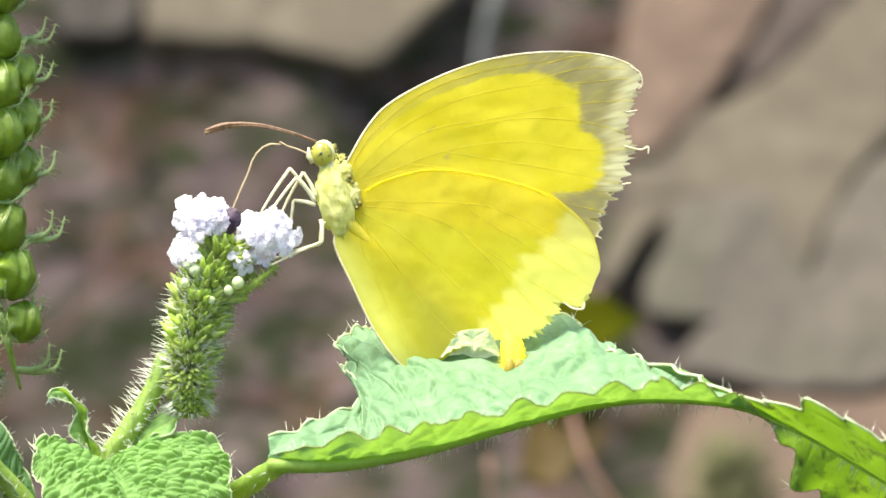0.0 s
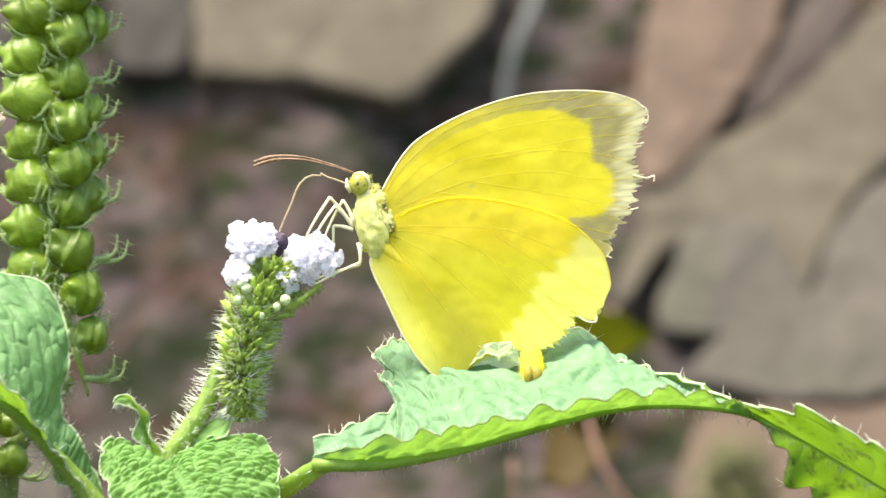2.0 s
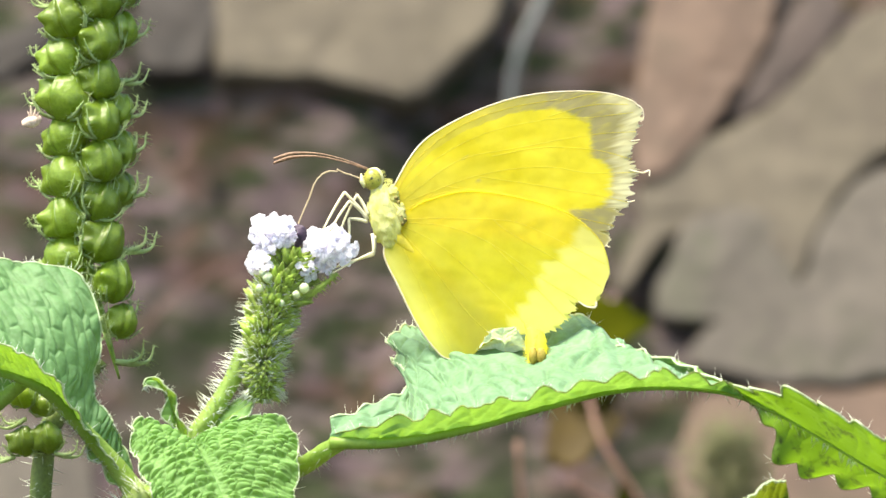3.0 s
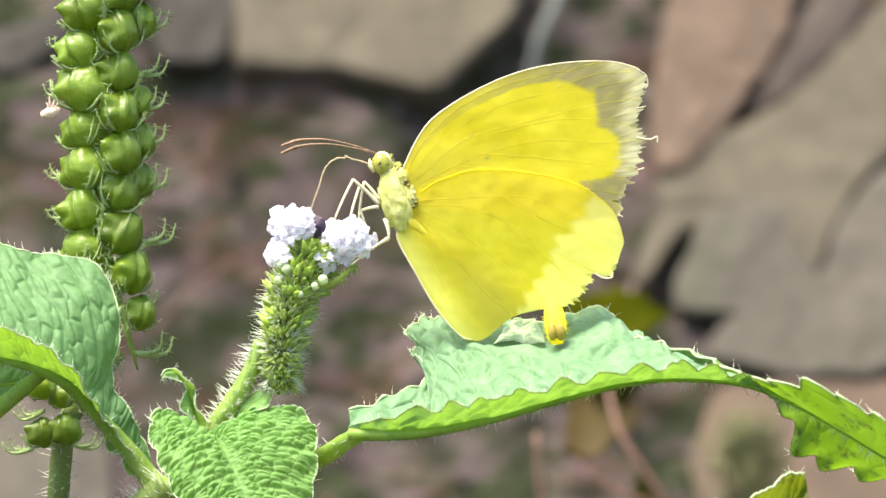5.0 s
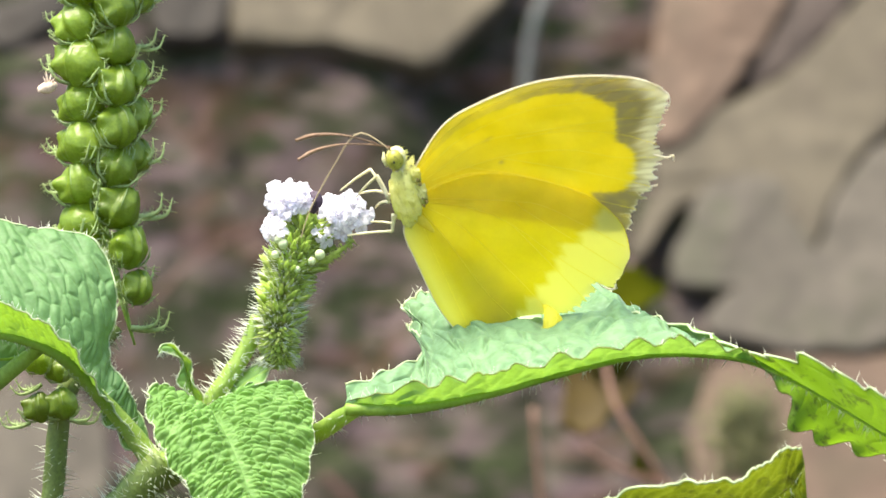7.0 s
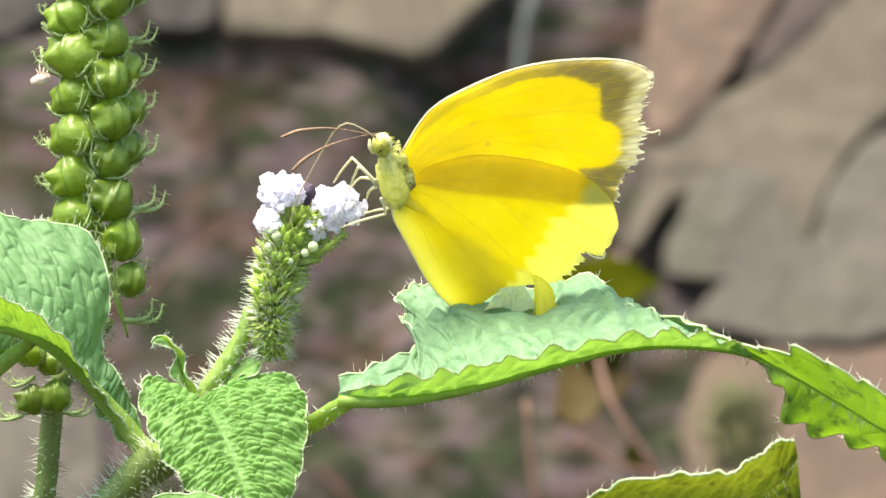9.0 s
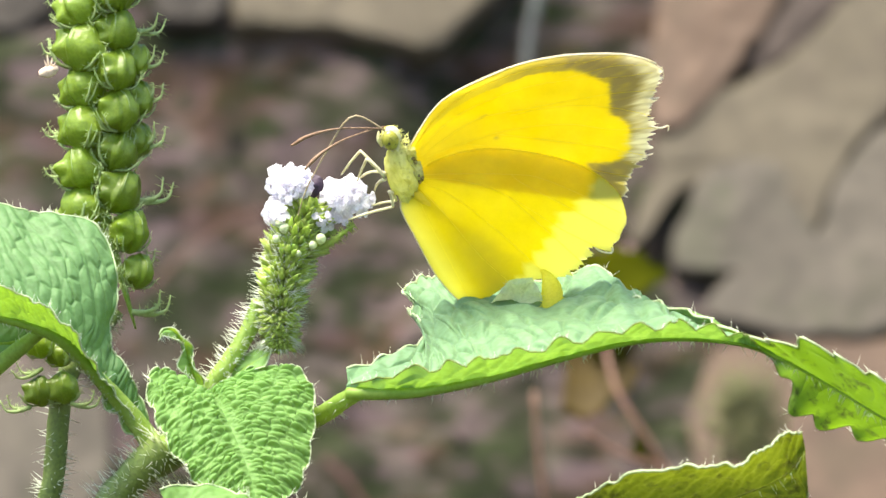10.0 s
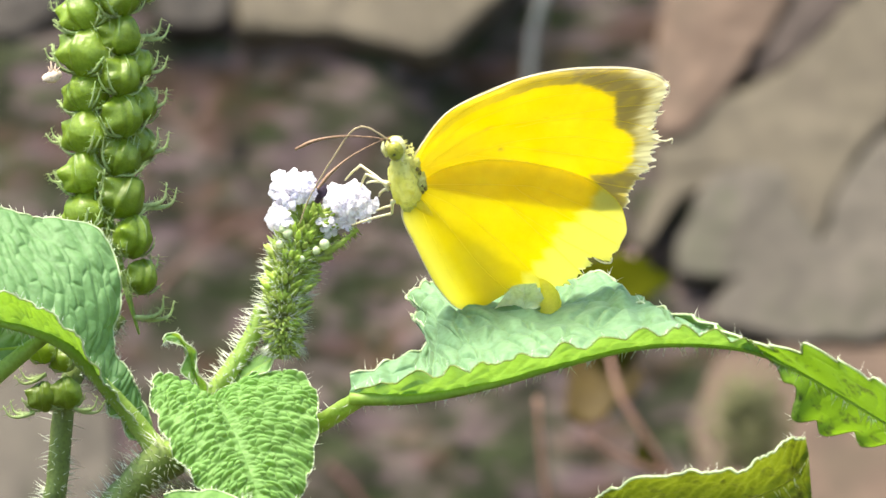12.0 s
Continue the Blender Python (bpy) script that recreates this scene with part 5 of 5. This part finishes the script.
TONGUE_N, TONGUE_LENGTH = 22, 286
TONGUE = {  # proboscis curves in the butterfly's own places; their ends go down into the flowers
    "fed": [(-62, 58), (-95, 68), (-128, 70), (-148, 52), (-158, 20), (-170, -14), (-186, -70), (-200, -140)],
    "coil": [(-44, 82), (-42, 118), (-68, 138), (-110, 128), (-142, 100), (-150, 72), (-128, 52), (-110, 62), (-112, 80)],
    "late": [(-55, 74), (-84, 94), (-112, 104), (-132, 88), (-150, 50), (-170, 4), (-190, -50), (-202, -110)]}


def tongue_pose(key):
    """Pieces of equal length along the curve."""
    fine = spline([(x, -6, z) for x, z in TONGUE[key]], 300)
    pts, run, step = [fine[0]], 0.0, TONGUE_LENGTH / TONGUE_N
    for a, b in zip(fine, fine[1:]):
        run += (b - a).length
        if run >= step * len(pts) and len(pts) <= TONGUE_N:
            pts.append(b)
    while len(pts) <= TONGUE_N:
        pts.append(pts[-1] + (pts[-1] - pts[-2]))
    return [(p * K, q * K) for p, q in zip(pts, pts[1:])]


def aim(p, q):
    """Pose at p whose x axis points to q."""
    return Matrix.Translation(p) @ (q - p).to_track_quat("X", "Z").to_matrix().to_4x4()


def build_tongue():
    out = []
    n = TONGUE_LENGTH / TONGUE_N * K
    for i in range(TONGUE_N):
        bm = bmesh.new()
        r = (1.5 - 0.4 * i / TONGUE_N) * K
        tube(bm, [Vector((-0.12 * n, 0, 0)), Vector((0.5 * n, 0, 0)), Vector((1.12 * n, 0, 0))], [r, r, r], 7)
        ob = part("proboscis", bm, M_TONGUE, BUTTERFLY, "jointed piece of the thin proboscis", smooth=False)
        out.append(ob)
    return out


# legs: hip on the body, foot in the layout early and late, upper and lower length, bend, depth of the foot
LEGS = [((-52, -12), (586, 326), (589, 316), 64, 86, 1, -30),
        ((-54, -8), (598, 329), (617, 327), 43, 80, 1, -40),
        ((-52, -4), (615, 331), (622, 322), 42, 76, 1, 6),
        ((-52, -16), (631, 350), (644, 354), 34, 44, 1, 10),
        ((-42, -38), (603, 403), (601, 396), 34, 88, -1, -36),
        ((-38, -40), (600, 396), (640, 372), 34, 80, -1, 10)]


def build_legs():
    out = []
    for hip, early, late, l1, l2, bend, d in LEGS:
        pair = []
        for name, n, radii in (("femur", l1, (3.6, 3.0, 2.2)), ("tibia", l2, (2.4, 2.2, 1.5))):
            bm = bmesh.new()
            tube(bm, spline([Vector((0, 0, 0)), Vector((n * 0.5, 0, 1.5)) * K, Vector((n, 0, 0)) * K], 10), [r * K for r in radii], 8)
            pair.append(part(name, bm, M_LEG, BUTTERFLY, "slim cream leg piece"))
        out.append(pair)
    return out


# seconds, place of the wing joint, lean to the viewer, turn in the plane, turn aside
FLUTTER = [
    (0.0, 721.7, 302.2, -5.5, 4.6, 1.7), (0.5, 720.6, 301.5, -4.5, 4.2, 0.7), (1.0, 715.4, 294.4, -4.0, 1.2, 0.3), (1.5, 715.0, 296.4, -8.0, 2.1, 0.8),
    (2.0, 718.2, 302.3, -7.2, 4.2, 0.2), (2.5, 717.3, 298.4, -7.5, 3.3, 0.2), (3.0, 717.6, 301.5, -9.0, 4.0, 0.6), (3.5, 714.5, 297.7, -7.9, 3.1, 0.3),
    (5.5, 702.5, 284.8, -6.1, 0.0, 0.7), (6.0, 704.5, 288.7, -8.0, 0.3, 1.1), (6.3, 706.0, 290.0, -10.0, 0.5, 1.0), (6.4, 712.0, 299.0, -15.0, 4.0, 0.0), (6.5, 726.2, 317.4, -10.0, 9.7, -1.0), (6.6, 729.0, 325.0, 14.0, 10.2, 1.0),
    (6.7, 728.0, 326.0, 23.0, 6.0, 2.0), (6.9, 728.0, 325.0, 18.0, 5.0, 3.0), (7.0, 727.5, 323.0, 16.0, 5.0, 2.7), (7.1, 723.0, 316.0, 2.0, 3.5, 2.0),
    (7.2, 719.0, 310.0, -5.0, 2.5, 1.5), (8.0, 717.0, 306.0, 8.0, 2.2, 3.5), (8.7, 717.0, 306.5, 24.0, 2.2, 4.5), (9.0, 717.0, 306.9, 26.1, 2.2, 4.6), (9.5, 717.2, 308.1, 25.7, 2.5, 4.5), (10.0, 718.2, 308.5, 26.1, 2.7, 4.3),
    (10.5, 718.3, 309.4, 26.1, 3.0, 4.8), (11.0, 720.8, 314.2, 26.6, 4.1, 4.4), (11.5, 716.8, 312.1, 28.5, 2.5, 7.0), (12.0, 717.4, 316.4, 28.5, 3.1, 8.0)]


def body_pose(row):
    t, u, v, rx, ry, rz = row
    # it comes nearer as its wings lean back or as it sinks onto the leaf
    p = at(u, v, -3 * rx - (6 if rx < 5 else 2) * max(0, v - 303))
    return pose(p.x, p.y, p.z, rx, ry, rz)


# moments at which the first leg is lifted from the flower: seconds and place of its foot
LIFTS = {1.5: (578, 284), 3.5: (529, 275)}


def leg_poses(m, hip, foot, l1, l2, bend):
    """Upper and lower leg in the butterfly's space, for a foot in the world."""
    inv = m.inverted()
    h = Vector((hip[0], -10 if hip[0] < -30 else -14, hip[1])) * K
    f = inv @ foot
    d = f - h
    n = min(d.length, (l1 + l2) * K * 0.999)
    d.normalize()
    a, b = l1 * K, l2 * K
    x = (n * n + a * a - b * b) / (2 * n)
    x = min(max(x, -a * 0.98), a * 0.98)
    up = Vector((-d.z, 0, d.x)).normalized() * -bend
    knee = h + d * x + up * math.sqrt(max(a * a - x * x, 0))
    return aim(h, knee), aim(knee, f)


def motions():
    walk(BUTTERFLY, [(r[0], body_pose(r)) for r in FLUTTER])
    for k, feeler in enumerate(FEELERS):
        turns = [(0, (3, 2)), (0.5, (3, 3)), (1.0, (1, 3)), (1.5, (3, 2)), (2.5, (4, 2)), (3.0, (4, 2)), (3.5, (7, 4)), (5.5, (5, -1)), (6.0, (4, -20)), (6.3, (4, -14)),
                 (6.5, (4, -29)), (6.7, (2, -18)), (7.0, (2, -8)), (7.2, (3, -10)), (9.0, (-1, -15)), (9.5, (-20, -20)), (10.0, (-12, -18)), (10.5, (-12, -25)),
                 (11.0, (-20, -38)), (11.5, (-12, -24)), (12.0, (-8, -22))]
        rows = []
        for t, pair in turns:
            # the second feeler turns toward the viewer when it hangs low
            yaw = 0 if k == 0 else min(45, max(0, -pair[1] * 1.5))
            rows.append((t, Matrix.Translation(FEELER_ROOT + Vector((0, (-6, 6)[k], 0)) * K) @ pose(0, 0, 0, 0, pair[k], yaw)))
        walk(feeler, rows)
    times = [(0, "fed"), (6.05, "fed"), (6.45, "coil"), (6.55, "coil"), (6.8, "late"), (7.2, "late"), (9.0, "late"), (12.0, "late")]
    for i, ob in enumerate(TONGUE_PIECES):
        walk(ob, [(t, aim(*tongue_pose(k)[i])) for t, k in times])
    for k, ((femur, tibia), (hip, early, late, l1, l2, bend, d)) in enumerate(zip(LEG_PIECES, LEGS)):
        rows = ([], [])
        for row in FLUTTER:
            share = min(max((row[0] - 6.3) / 0.4, 0), 1)
            foot = at(*(e + (f - e) * share for e, f in zip(early, late)), d)
            if k == 0 and row[0] in LIFTS:
                foot = at(*LIFTS[row[0]], d)
            a, b = leg_poses(body_pose(row), hip, foot, l1, l2, bend)
            rows[0].append((row[0], a))
            rows[1].append((row[0], b))
        walk(femur, rows[0])
        walk(tibia, rows[1])


build_ground()
build_clods()
build_stones()
build_weed()
build_tuft()
build_stalks()
build_leaves()
build_stems()
build_fruit_spike()
build_flower_spike()
build_wings()
build_body()
FEELERS = build_feelers()
TONGUE_PIECES = build_tongue()
LEG_PIECES = build_legs()
motions()
